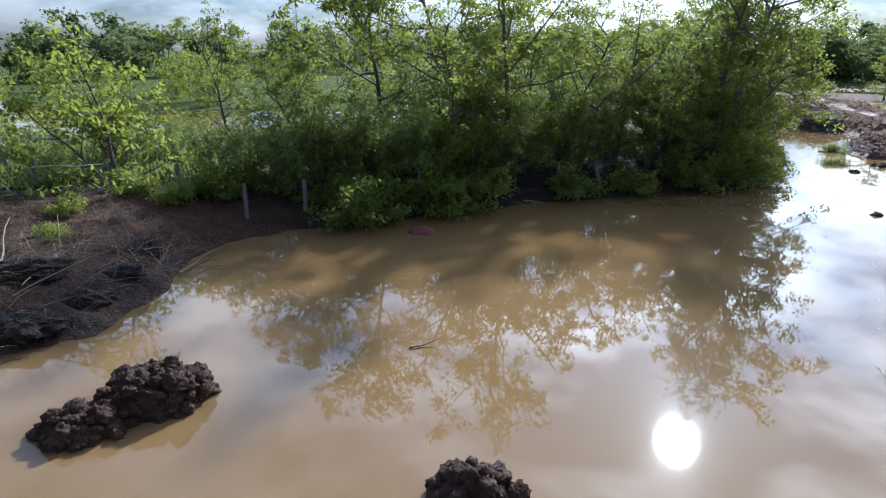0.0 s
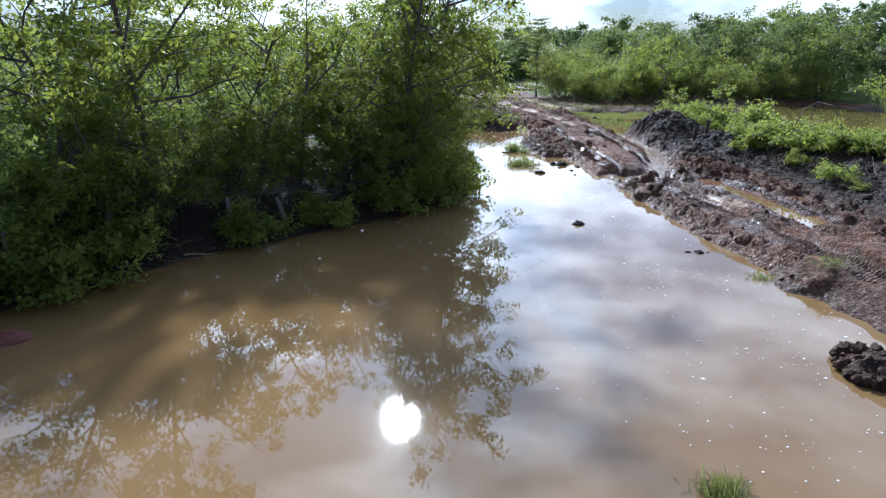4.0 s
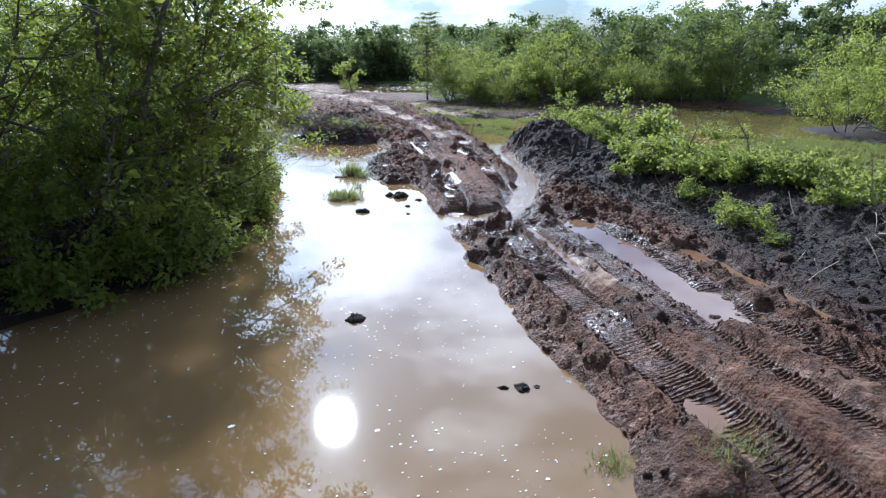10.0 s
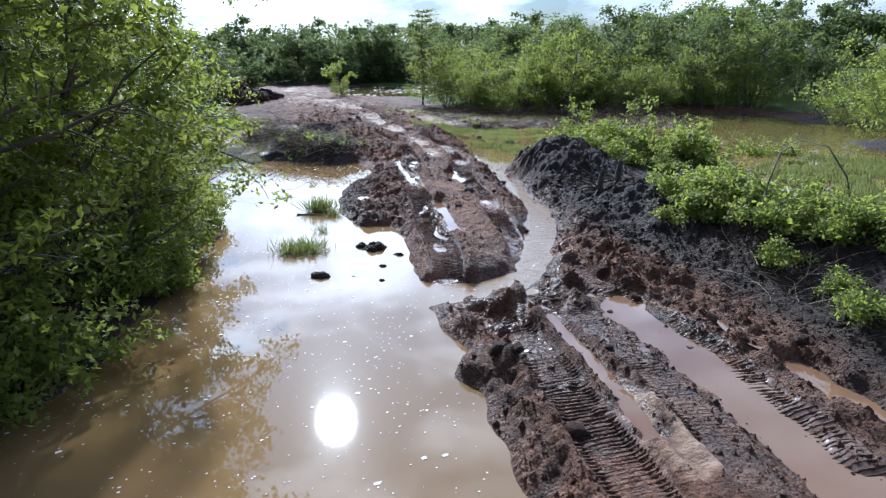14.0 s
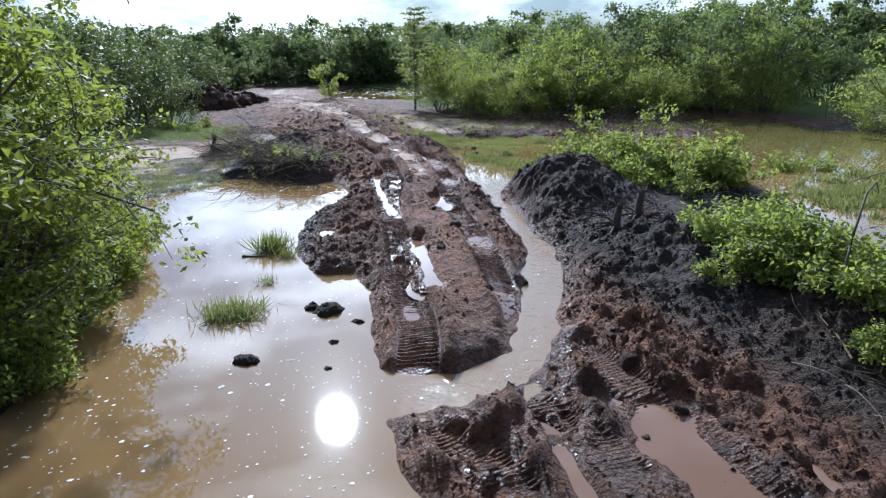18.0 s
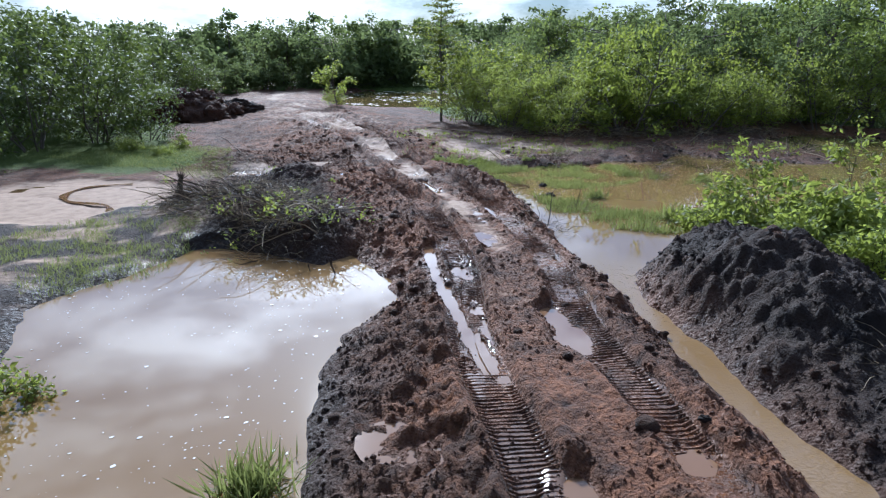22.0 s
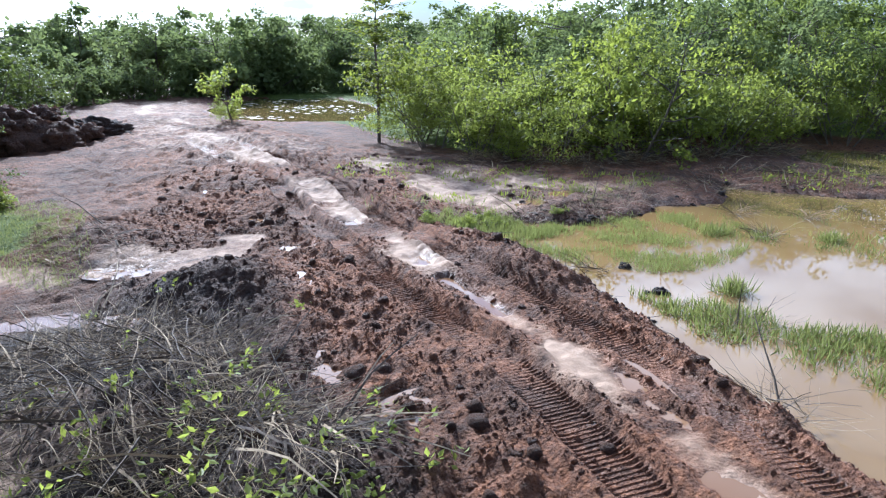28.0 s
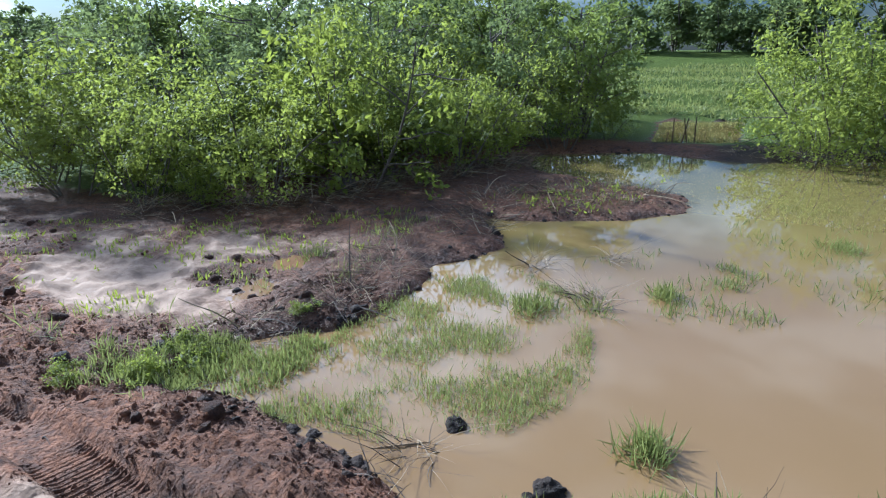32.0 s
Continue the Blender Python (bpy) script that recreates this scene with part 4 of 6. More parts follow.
# thicket east of the causeway and the woods behind
FRONT = [(44.8, 63.6), (44.7, 60.6), (45.7, 58.0), (47.1, 56.0), (48.9, 54.6), (50.7, 53.5), (52.9, 52.7), (55.1, 52.0), (57.6, 51.6), (60.2, 51.0), (62.7, 49.3), (65.1, 47.2)]
for k, (x, y) in enumerate(FRONT):
    for row in range(3):
        px, py = x + rnd.uniform(-0.9, 0.9) + row * 2.2, y + rnd.uniform(-0.3, 1.0) + row * 2.6
        mesh = BUSHES[(k + row) % 4] if rnd.random() < 0.6 else DARK_BUSHES[k % 3]
        s = rnd.choice([0.5, 0.7, 0.95, 1.15, 1.4]) + 0.12 * row
        plant("bush", mesh, stand(px, py, s * rnd.uniform(0.9, 1.1), rnd.uniform(0, 6.3), 0, s * rnd.uniform(0.85, 1.2)), "dense leafy bush at the edge of the wood", "bush", "thicket")
for k in range(46):
    x = 52 + rnd.uniform(0, 38)
    y = rnd.uniform(max(62 - 0.35 * (x - 52), 52), 36.6 + 1.15 * (x - 22.2) if x < 66 else 88)
    plant("tree", WOODS[k % 4], stand(x, y, rnd.uniform(0.5, 0.82), rnd.uniform(0, 6.3)), "full crowned tree in the wood", "tree", "wood")
for k, (x, y, s) in enumerate([(66, 60, 0.85), (73, 66, 1.0), (79, 60, 0.85), (61, 66, 0.85), (86, 72, 1.0), (66.6, 48.8, 0.7), (64.6, 52.6, 0.8), (69.5, 50.5, 0.85), (58, 60, 0.85), (72, 54, 1.0), (76, 57, 1.05), (78, 62, 1.1), (68, 63, 0.95)]):
    plant("tree", WOODS[3 if k % 2 else k % 3], stand(x, y, s, rnd.uniform(0, 6.3)), "tall dark tree standing above the thicket", "tree", "wood")
# far tree line all round
for ring, (r0, r1, n) in enumerate(((110, 122, 72), (128, 146, 62))):
    for k in range(n):
        a = radians(-100 + 230 * (k + rnd.random()) / n)
        r = rnd.uniform(r0, r1)
        x, y = 25 + r * math.sin(a), 40 + r * math.cos(a)
        if 36 < x < 52 and y > 95 or (x > 80 and 15 < y < 60 and ring == 0):
            continue
        plant("tree", FAR_TREES[rnd.randrange(4)], stand(x, y, rnd.uniform(0.85, 1.25), rnd.uniform(0, 6.3)), "distant tree of the far tree line", "tree", "far tree line")
for k in range(42):
    x, y = 8 + 1.62 * k + rnd.uniform(-1, 1), rnd.uniform(106, 120)
    if 38 < x < 49:
        continue
    plant("tree", WOODS[rnd.randrange(3)] if k % 2 else FAR_TREES[k % 4], stand(x, y, rnd.uniform(0.75, 1.1), rnd.uniform(0, 6.3), -1.1), "distant tree behind the far pond", "tree", "far tree line")
for k in range(34):
    plant("tree", FAR_TREES[k % 4], stand(7 + 2.05 * k + rnd.uniform(-1, 1), rnd.uniform(104.5, 107) + (3 if 40 < 7 + 2.05 * k < 66 else 0), rnd.uniform(0.4, 0.6), rnd.uniform(0, 6.3), -0.9), "low dense tree behind the far pond", "tree", "far tree line")
for k, (x, y) in enumerate([(150, 30), (154, 38), (149, 22), (158, 45), (152, 52), (146, 14), (160, 26)]):
    plant("tree", FAR_TREES[k % 4], stand(x, y, rnd.uniform(1.2, 1.5), rnd.uniform(0, 6.3)), "distant tree above the green field", "tree", "far tree line")
for k in range(9):
    plant("tree", FAR_TREES[k % 3], stand(33 + 2.6 * k + rnd.uniform(-1, 1), rnd.uniform(150, 162), rnd.uniform(0.8, 1.1), rnd.uniform(0, 6.3)), "distant tree where the track runs out", "tree", "far tree line")
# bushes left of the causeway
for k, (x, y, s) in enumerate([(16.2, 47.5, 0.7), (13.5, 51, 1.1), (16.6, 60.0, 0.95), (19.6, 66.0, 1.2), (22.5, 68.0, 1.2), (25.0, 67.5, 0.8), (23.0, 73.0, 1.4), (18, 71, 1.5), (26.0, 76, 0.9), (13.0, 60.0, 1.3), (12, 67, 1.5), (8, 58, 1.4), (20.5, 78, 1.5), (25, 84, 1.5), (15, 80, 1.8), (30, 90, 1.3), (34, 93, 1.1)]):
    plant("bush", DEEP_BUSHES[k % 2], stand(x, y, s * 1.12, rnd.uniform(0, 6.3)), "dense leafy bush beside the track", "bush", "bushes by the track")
# bushes behind the mound, on the islet and on the far pond bank
for k, (x, y, s) in enumerate([(34.3, 37.6, 1.1), (35.6, 36.6, 1.5), (36.8, 34.9, 1.7), (37.8, 33.0, 1.5), (35.0, 35.0, 1.2), (38.6, 34.6, 1.4), (36.4, 32.4, 1.1), (33.6, 35.4, 0.9), (35.2, 37.9, 1.2), (37.2, 36.2, 1.4), (36.0, 33.6, 1.3), (34.4, 33.6, 0.9), (44.8, 33.4, 1.3), (45.4, 34.0, 1.0), (33.2, 37.6, 0.7), (34.6, 31.6, 0.8)]):
    plant("shrub", SHRUBS[k % 4], stand(x, y, s * 1.25, rnd.uniform(0, 6.3)), "leafy green shrub behind the spoil mound", "shrub", "mound shrubs")
for k, (x, y, s) in enumerate([(52.6, 30.6, 1.25), (54.5, 28.5, 1.3), (53.5, 25.0, 1.2), (57, 31.0, 1.2), (62.4, 37.6, 1.0), (42.6, 82.0, 0.4), (43.8, 83.4, 0.45)]):
    plant("bush", BUSHES[k % 4], stand(x, y, s, rnd.uniform(0, 6.3)), "round bush with light green leaves beside the water", "bush", "waterside bushes")
for k, (x, y, s) in enumerate([(63.4, 36.4, 0.66), (64.6, 33.6, 0.78), (66.2, 37.4, 0.62), (67.5, 34.8, 0.85), (63.8, 31.2, 0.72), (61.6, 33.4, 0.5)]):
    plant("bush", BUSHES[k % 4], stand(x, y, s * 2.7, rnd.uniform(0, 6.3), -0.2), "tall dense bush with light leaves beside the water", "bush", "waterside bushes")
# shrubs on the spoil ridge: a dense strip along its east flank and a few in front of it
CREST = smooth_line([(28.0, 27.0), (27.5, 25.2), (26.9, 22.8), (26.2, 20.8), (27.0, 18.2), (28.2, 15.0), (28.6, 11.0)], 5)
for k in range(74):
    q = rnd.uniform(0, len(CREST) - 1.01)
    i, t = int(q), q - int(q)
    x, y = CREST[i][0] * (1 - t) + CREST[i + 1][0] * t, CREST[i][1] * (1 - t) + CREST[i + 1][1] * t
    plant("shrub", SHRUBS[k % 4], stand(x + rnd.uniform(0.0, 3.0), y + rnd.uniform(-0.2, 0.4), rnd.uniform(0.7, 1.25), rnd.uniform(0, 6.3)), "bright green leafy shrub on the spoil ridge", "shrub", "ridge shrubs")
for k, (x, y, s) in enumerate([(24.9, 19.8, 0.6), (24.3, 18.9, 0.75), (25.9, 17.6, 0.75), (25.6, 21.4, 0.6), (26.4, 24.6, 0.7), (23.6, 17.9, 0.35), (26.6, 15.8, 0.6)]):
    plant("shrub", SHRUBS[k % 4], stand(x, y, s, rnd.uniform(0, 6.3)), "small bright shrub growing on the foot of the ridge", "shrub", "ridge shrubs")
for x, y, s in [(-9.0, 14.6, 0.5), (-10.6, 13.6, 0.4), (-8.4, 12.6, 0.3), (-10.0, 16.8, 0.6)]:
    plant("shrub", SHRUBS[1], stand(x, y, s, rnd.uniform(0, 6.3)), "small bright green shrub on the bare muddy bank", "shrub", "bank shrubs")
for x, y, s in [(35.4, 51.8, 0.42), (36.2, 51.2, 0.5), (36.9, 50.4, 0.45), (37.8, 49.9, 0.36), (36.6, 51.9, 0.38), (38.6, 50.6, 0.3), (34.9, 52.6, 0.34), (41.8, 45.9, 0.28), (24.8, 61.5, 0.6), (25.6, 63.4, 0.7), (23.6, 63.8, 0.8)]:
    plant("shrub", SHRUBS[int(x * 7) % 4], stand(x, y, s, rnd.uniform(0, 6.3)), "small leafy green weed at the mud edge", "shrub", "weeds at the mud edge")
for x, y, s in [(35.8, 37.4, 1.0), (37.6, 36.2, 1.15), (34.9, 38.2, 0.7)]:
    plant("sapling", SAPLING, stand(x, y, s, rnd.uniform(0, 6.3)), "thin young sapling with light leaves", "sapling")


# feathery tree and small broad-leaved tree by the far pond
def tiered_tree():
    """A thin straight trunk with flat tiers of fine leaves."""
    rng = np.random.default_rng(31)
    trunk = tube([(0, 0, -0.3), (0.05, 0.02, 2.5), (-0.06, 0.05, 5), (0.02, 0, 8.2)], [0.11, 0.09, 0.06, 0.02], 7)
    limbs, tips = [], []
    for z in np.linspace(2.2, 8.1, 15):
        for k in range(4):
            a = rng.uniform(0, 6.28)
            ln = (0.6 + 1.5 * math.sin(math.pi * min(1, (z - 1.0) / 7.6))) * rng.uniform(0.6, 1.1)
            e = np.array([math.cos(a) * ln, math.sin(a) * ln, z + 0.25 * ln])
            limbs.append(tube([(0, 0, z), e * 0.5 + np.array([0, 0, z * 0.5 + 0.1]), e], [0.02, 0.014, 0.006], 3))
            for t in np.linspace(0.3, 1, 6):
                tips.append(np.array([0, 0, z]) * (1 - t) + e * t)
    tips = np.array(tips)
    at = tips[rng.integers(0, len(tips), 3600)] + rng.normal(0, 0.15, (3600, 3)) * np.array([1, 1, 0.35])
    v, f = join([trunk] + limbs)
    return to_mesh("trunk", v, f, BARK, True), to_mesh("crown", *leaf_quads(rng, at, 0.24, 0.1, 0.4, 0.25), LEAF_TREE)


plant("tree", tiered_tree(), stand(44.6, 67.4, 1.0, 0), "tall thin tree with feathery tiers of leaves", "tree")
plant("tree", make_tree(233, 3.6, 0.05, 900, 0.26, LEAF_BUSH, BARK, 1, 0.05, (9, 4), 0.9, 0.3, 0.16, 0.2, 90), stand(42.7, 81.1, 1.0, 1.0), "small tree with large pale leaves by the far pond", "tree")


# ---- grass and weeds ----
def blades(name, outline, count, tall, label, seed, level=None, patchy=0.0, mat=LEAF_GRASS, wide=0.055):
    """Standing grass blades over an outline, as one thing."""
    rng = np.random.default_rng(seed)
    o = np.array(outline)
    x, y = rng.uniform(o[:, 0].min(), o[:, 0].max(), count * 3), rng.uniform(o[:, 1].min(), o[:, 1].max(), count * 3)
    keep = inside(x, y, outline) > 0.25 * fbm(x, y, 0.7, 2, seed)
    if patchy:
        keep &= fbm(x, y, 0.9, 2, seed + 3) + 0.2 * rng.normal(0, 1, len(x)) > patchy
    x, y = x[keep][:count], y[keep][:count]
    z = np.maximum(heights(x, y), -0.04) if level is None else np.full(len(x), level)
    return tagged(new(name, to_mesh(name, *leaf_quads(rng, np.stack([x, y, z - 0.02], 1), tall, -0.6, wide, 0.7), mat)), label, "grass", kind="stuff")


blades("marsh_grass", [(34.5, 45.6), (33.9, 44.4), (33.3, 42.6), (33.3, 40.6), (34.2, 39.4), (36.0, 38.6), (38.6, 38.0), (38.2, 39.6), (36.0, 41.0), (35.6, 42.6), (35.0, 44.2)], 13000, 0.27, "bright green marsh grass standing in shallow water", 11, None, -0.06, LEAF_GRASS, 0.075)
blades("marsh_grass", [(35.2, 49.3), (35.4, 47.2), (36.1, 46.0), (37.5, 44.9), (39.2, 45.0), (41.4, 45.4), (43.0, 47.4), (42.0, 48.6), (40.6, 49.4), (38.0, 49.6), (36.4, 49.8)], 27000, 0.2, "thin green grass growing out of the muddy water", 12, None, 0.02, LEAF_GRASS, 0.06)
blades("marsh_grass", [(40.5, 45.4), (41.2, 41.8), (44.2, 41.6), (46, 44.0), (43.6, 46)], 3200, 0.27, "sparse grass blades standing in the pond", 13, None, 0.2, LEAF_GRASS, 0.07)
blades("bank_grass", [(34.6, 52.4), (34.6, 50.9), (35.8, 49.8), (37.3, 49.2), (37.9, 50.0), (37.2, 51.4), (36.0, 53.0)], 8500, 0.25, "green grass along the edge of the causeway", 14, None, -0.05, LEAF_GRASS, 0.07)
blades("bank_grass", [(34.5, 55.5), (35.6, 53.0), (39.5, 50.6), (44.5, 49.6), (47, 50.5), (40, 54)], 2600, 0.3, "weedy grass on the mud flat", 15, None, 0.3)
blades("meadow_grass", [(19.6, 63.6), (21.6, 60.0), (24.2, 57.0), (24.5, 54.8), (25.0, 53.6), (25.9, 54.0), (26.8, 57.0), (27.4, 60.0), (27.6, 63.0), (24, 65)], 16000, 0.17, "short green grass beside the mud flat", 16)
blades("marsh_grass", [(17.5, 48.0), (18.3, 43.0), (19.6, 43.0), (20.8, 43.3), (21.8, 44.2), (22.2, 45.2), (23.4, 46.2), (23.2, 48.6), (21.0, 49.6), (19.4, 49.0)], 7500, 0.19, "sparse marsh grass at the pond edge", 17, None, 0.16, LEAF_GRASS, 0.075)
blades("marsh_grass", [(36.0, 20.6), (35.9, 23.5), (37.2, 25.6), (38.2, 28.8), (39.5, 31.0), (43.5, 32.4), (47.0, 31.4), (48.5, 26), (48, 19), (41, 17.5)], 36000, 0.3, "bright green marsh grass covering the shallow pond", 18, None, -0.12, LEAF_GRASS, 0.15)
blades("marsh_grass", [(40, 36), (50.5, 35.5), (54, 40), (48, 42.5), (42, 40.5)], 2500, 0.3, "sparse grass standing in the pond", 19, None, 0.25)
blades("bank_grass", [(-16, 20), (-7.5, 18.5), (-5, 21), (0, 24), (8, 27.5), (14, 34), (12, 40), (0, 38), (-10, 34), (-22, 31)], 14000, 0.26, "rank grass and weeds under the bank trees", 20, None, 0.0, LEAF_DARK, 0.12)
blades("spit_weeds", [(47.5, 48.5), (49.0, 45.6), (50.6, 44.0), (53, 44.0), (54, 46), (52, 48.5), (49, 50.5)], 2600, 0.22, "weeds and dead stems on the mud spit", 23, None, 0.1, LEAF_DRY, 0.08)
blades("spit_grass", [(47.5, 48.5), (49.0, 45.6), (53, 44.0), (54, 46), (52, 48.5), (49, 50.5)], 900, 0.25, "sparse green weeds on the mud spit", 24, None, 0.2, LEAF_TREE, 0.25)
blades("flat_weeds", [(36, 60), (37, 54), (44, 50.5), (47, 51.5), (45, 57), (41, 63)], 3200, 0.17, "scattered weeds on the wet mud flat", 25, None, 0.12, LEAF_TREE, 0.25)
blades("dry_grass", [(-12, 9.2), (-7.6, 10.8), (-6.9, 12.4), (-6.6, 16.2), (-8.5, 18.5), (-14, 17)], 5000, 0.22, "dead brown grass and twigs on the muddy bank", 21, None, 0.0, LEAF_DRY, 0.06)
blades("bank_weeds", [(-30, 24), (-16, 19), (-8, 19.5), (-6, 24), (-8, 34), (-22, 34)], 5000, 0.45, "leafy green weeds covering the bank", 22, None, 0.05, LEAF_DARK, 0.3)


blades("field_grass", [(82, 50), (82, 36), (86, 12), (118, 5), (130, 40), (110, 66)], 16000, 0.5, "light green grass of the terraced field", 26, None, -0.3, LEAF_GRASS, 0.3)


def grass_tuft(x, y, r, tall, count, seed, label="round tuft of green grass standing in the water"):
    rng = np.random.default_rng(seed)
    a, q = rng.uniform(0, 6.28, count), r * np.sqrt(rng.uniform(0, 1, count)) * (1 + 0.25 * np.sin(3 * rng.uniform(0, 6.28)))
    at = np.stack([q * np.cos(a), q * np.sin(a) * 0.8, np.full(count, -0.03)], 1)
    t = thing("grass_tuft", label, "grass", "tufts in the pond")
    t.location = (x, y, max(height(x, y), 0.0))
    at[:, :2] *= (1 + 0.35 * rng.normal(0, 1, count))[:, None]
    part("grass", to_mesh("grass", *leaf_quads(rng, at, tall, -0.6, 0.055, 0.65), LEAF_GRASS), t)["kind"] = "stuff"
    return t


for k, (x, y, r, h, n) in enumerate([(18.4, 30.4, 0.75, 0.36, 900), (20.6, 34.4, 0.42, 0.5, 500), (20.7, 33.6, 0.3, 0.3, 200), (7.6, 9.4, 0.34, 0.22, 700), (36.2, 44.0, 0.5, 0.38, 420), (42.3, 43.9, 0.42, 0.32, 420), (40.7, 46.5, 0.7, 0.34, 600), (14.7, 14.5, 0.35, 0.16, 420), (15.5, 13.4, 0.4, 0.14, 420),
                                      (47.5, 39.5, 0.8, 0.3, 500), (42.1, 52.3, 0.3, 0.4, 150), (36.0, 40.4, 0.5, 0.5, 400), (19.6, 31.9, 0.25, 0.25, 120), (12.2, 10.8, 0.3, 0.12, 260)]):
    grass_tuft(x, y, r, h, n, 300 + k)


# ---- mud mounds, clods, dead wood ----
def lump(seed, rings=9, seg=16, rough=0.3):
    """A rough clod with a closed surface, radius about 1, flat underneath."""
    rng = np.random.default_rng(seed)
    v = [(0, 0, 1.0)]
    for i in range(1, rings):
        p = math.pi * 0.62 * i / (rings - 1)
        for j in range(seg):
            a = 2 * math.pi * j / seg
            v.append((math.sin(p) * math.cos(a), math.sin(p) * math.sin(a), math.cos(p)))
    v = np.array(v)
    d = 1 + rough * (fbm(v[:, 0] * 2 + v[:, 2], v[:, 1] * 2 - v[:, 2], 0.9, 4, seed, 0.65) + 0.5 * np.abs(fbm(v[:, 0] * 2, v[:, 1] * 2 + v[:, 2], 0.5, 2, seed + 5)) - (0.45 * np.abs(fbm(v[:, 0] * 2 - v[:, 2], v[:, 1] * 2, 0.24, 2, seed + 9)) if rings > 20 else 0))
    v = v * d[:, None]
    tri = [(0, 1 + j, 1 + (j + 1) % seg) for j in range(seg)]
    quads = [(1 + (i - 1) * seg + j, 1 + i * seg + j, 1 + i * seg + (j + 1) % seg, 1 + (i - 1) * seg + (j + 1) % seg) for i in range(1, rings - 1) for j in range(seg)]
    f = [(a, b, c) for a, b, c in tri] + [(a, b, c) for a, b, c, d2 in quads] + [(a, c, d2) for a, b, c, d2 in quads]
    return v, np.array(f)


def mud_thing(name, x, y, sx, sy, sz, turn, seed, label, category, rings=26, seg=44, rough=0.34, mat=EARTH):
    v, f = lump(seed, rings, seg, rough)
    ob = tagged(new(name, to_mesh(name, v * np.array([sx, sy, sz]), f, mat, True)), label, category)
    ob.location, ob.rotation_euler = (x, y, max(height(x, y), -0.05)), (0, 0, turn)
    return ob


def clod_heap(x, y, sx, sy, sz, turn, seed, count, label, big=0.2):
    """A heap of dug mud: a core with rounded clods pressed into it, one mesh."""
    rng = np.random.default_rng(seed)
    v, f = lump(seed, 22, 36, 0.3)
    chunks = [(v * np.array([sx, sy, sz]), f)]
    for k in range(count):
        a, p = rng.uniform(0, 6.28), math.acos(rng.uniform(-0.05, 1))
        at = np.array([math.sin(p) * math.cos(a) * sx, math.sin(p) * math.sin(a) * sy, max(math.cos(p) * sz, 0)]) * rng.uniform(0.8, 1.08)
        w, g = lump(seed + k + 1, 9, 12, 0.75)
        r = big * sx * (0.35 + 0.65 * rng.random() ** 2.5) * np.array([1, rng.uniform(0.7, 1), rng.uniform(0.6, 0.95)])
        c, q = math.cos(6 * a), math.sin(6 * a)
        w = w * r
        chunks.append((np.stack([w[:, 0] * c - w[:, 1] * q, w[:, 0] * q + w[:, 1] * c, w[:, 2]], 1) + at, g))
    me = to_mesh("mud_mound", *join(chunks), EARTH, True)
    set_masks(me, {"red": np.full(len(me.vertices), 0.3), "wet": np.full(len(me.vertices), 0.25)})
    ob = tagged(new("mud_mound", me), label, "mound")
    ob.location, ob.rotation_euler = (x, y, max(height(x, y), -0.06)), (0, 0, turn)
    return ob


clod_heap(-4.35, 8.75, 0.82, 0.6, 0.6, 0.5, 1000, 130, "dark clodded mound of mud rising from the pond", 0.24)
clod_heap(-5.0, 8.0, 0.6, 0.48, 0.38, 0.3, 1200, 90, "low dark lump of mud beside a larger mound", 0.26)
clod_heap(0.35, 6.55, 0.5, 0.42, 0.38, 0.2, 1400, 46, "grey cracked lump of clay in the water", 0.4)
for k, (x, y, s) in enumerate([(-7.7, 11.0, 0.7), (-7.2, 12.3, 0.6), (-8.9, 10.4, 0.8), (-7.1, 13.6, 0.5), (-8.6, 12.6, 0.8), (-10.4, 10.6, 0.9), (-7.4, 15.4, 0.6)]):
    mud_thing("mud_hump", x, y, s, s * 0.75, s * 0.3, k * 0.9, 60 + k, "low dark heap of mud on the bank", "mud heap", 26, 44, 0.5)["group"] = "mud heaps on the bank"
clod_heap(12.3, 10.5, 0.7, 0.5, 0.36, 0.8, 1500, 90, "dark mud heap with a mossy top in the pond", 0.22)
clod_heap(29.6, 78.6, 3.6, 2.6, 1.7, 0.4, 1600, 150, "large dark heap of dug earth beside the track", 0.17)
mud_thing("mud_mound", 33.6, 81.0, 2.4, 1.8, 1.0, 0.2, 7, "low dark heap of dug earth at the track end", "mound", 34, 60, 0.5)
mud_thing("mud_mound", 26.0, 82.5, 2.8, 2.2, 1.6, 0.9, 8, "dark heap of earth behind a larger one", "mound", 34, 60, 0.5)
mud_thing("clay_lump", -0.6, 18.3, 0.42, 0.26, 0.24, 0.0, 5, "half sunken smooth red-brown clay lump", "lump", 20, 32, 0.18, plain("red_clay", (0.17, 0.045, 0.028), 0.5))
for k, (x, y, s) in enumerate([(14.0, 20.4, 0.2), (15.0, 16.6, 0.15), (14.75, 16.75, 0.1), (15.2, 16.5, 0.09), (18.0, 28.2, 0.22), (20.1, 29.5, 0.3), (19.9, 29.9, 0.2), (19.6, 28.1, 0.12), (19.1, 27.2, 0.1), (20.4, 28.7, 0.14), (36.0, 46.6, 0.2), (35.0, 45.1, 0.22), (34.8, 45.3, 0.12), (-7.2, 9.0, 0.12), (23.0, 27.9, 0.1), (24.6, 28.6, 0.08), (26.0, 32.0, 0.08), (36.4, 40.4, 0.1)]):
    mud_thing("clod", x, y, s, s * 0.8, s * 0.7, k * 1.3, 30 + k, "dark wet clod of mud lying in the shallows", "clod", 12, 20, 0.45)["group"] = "clods in the water"


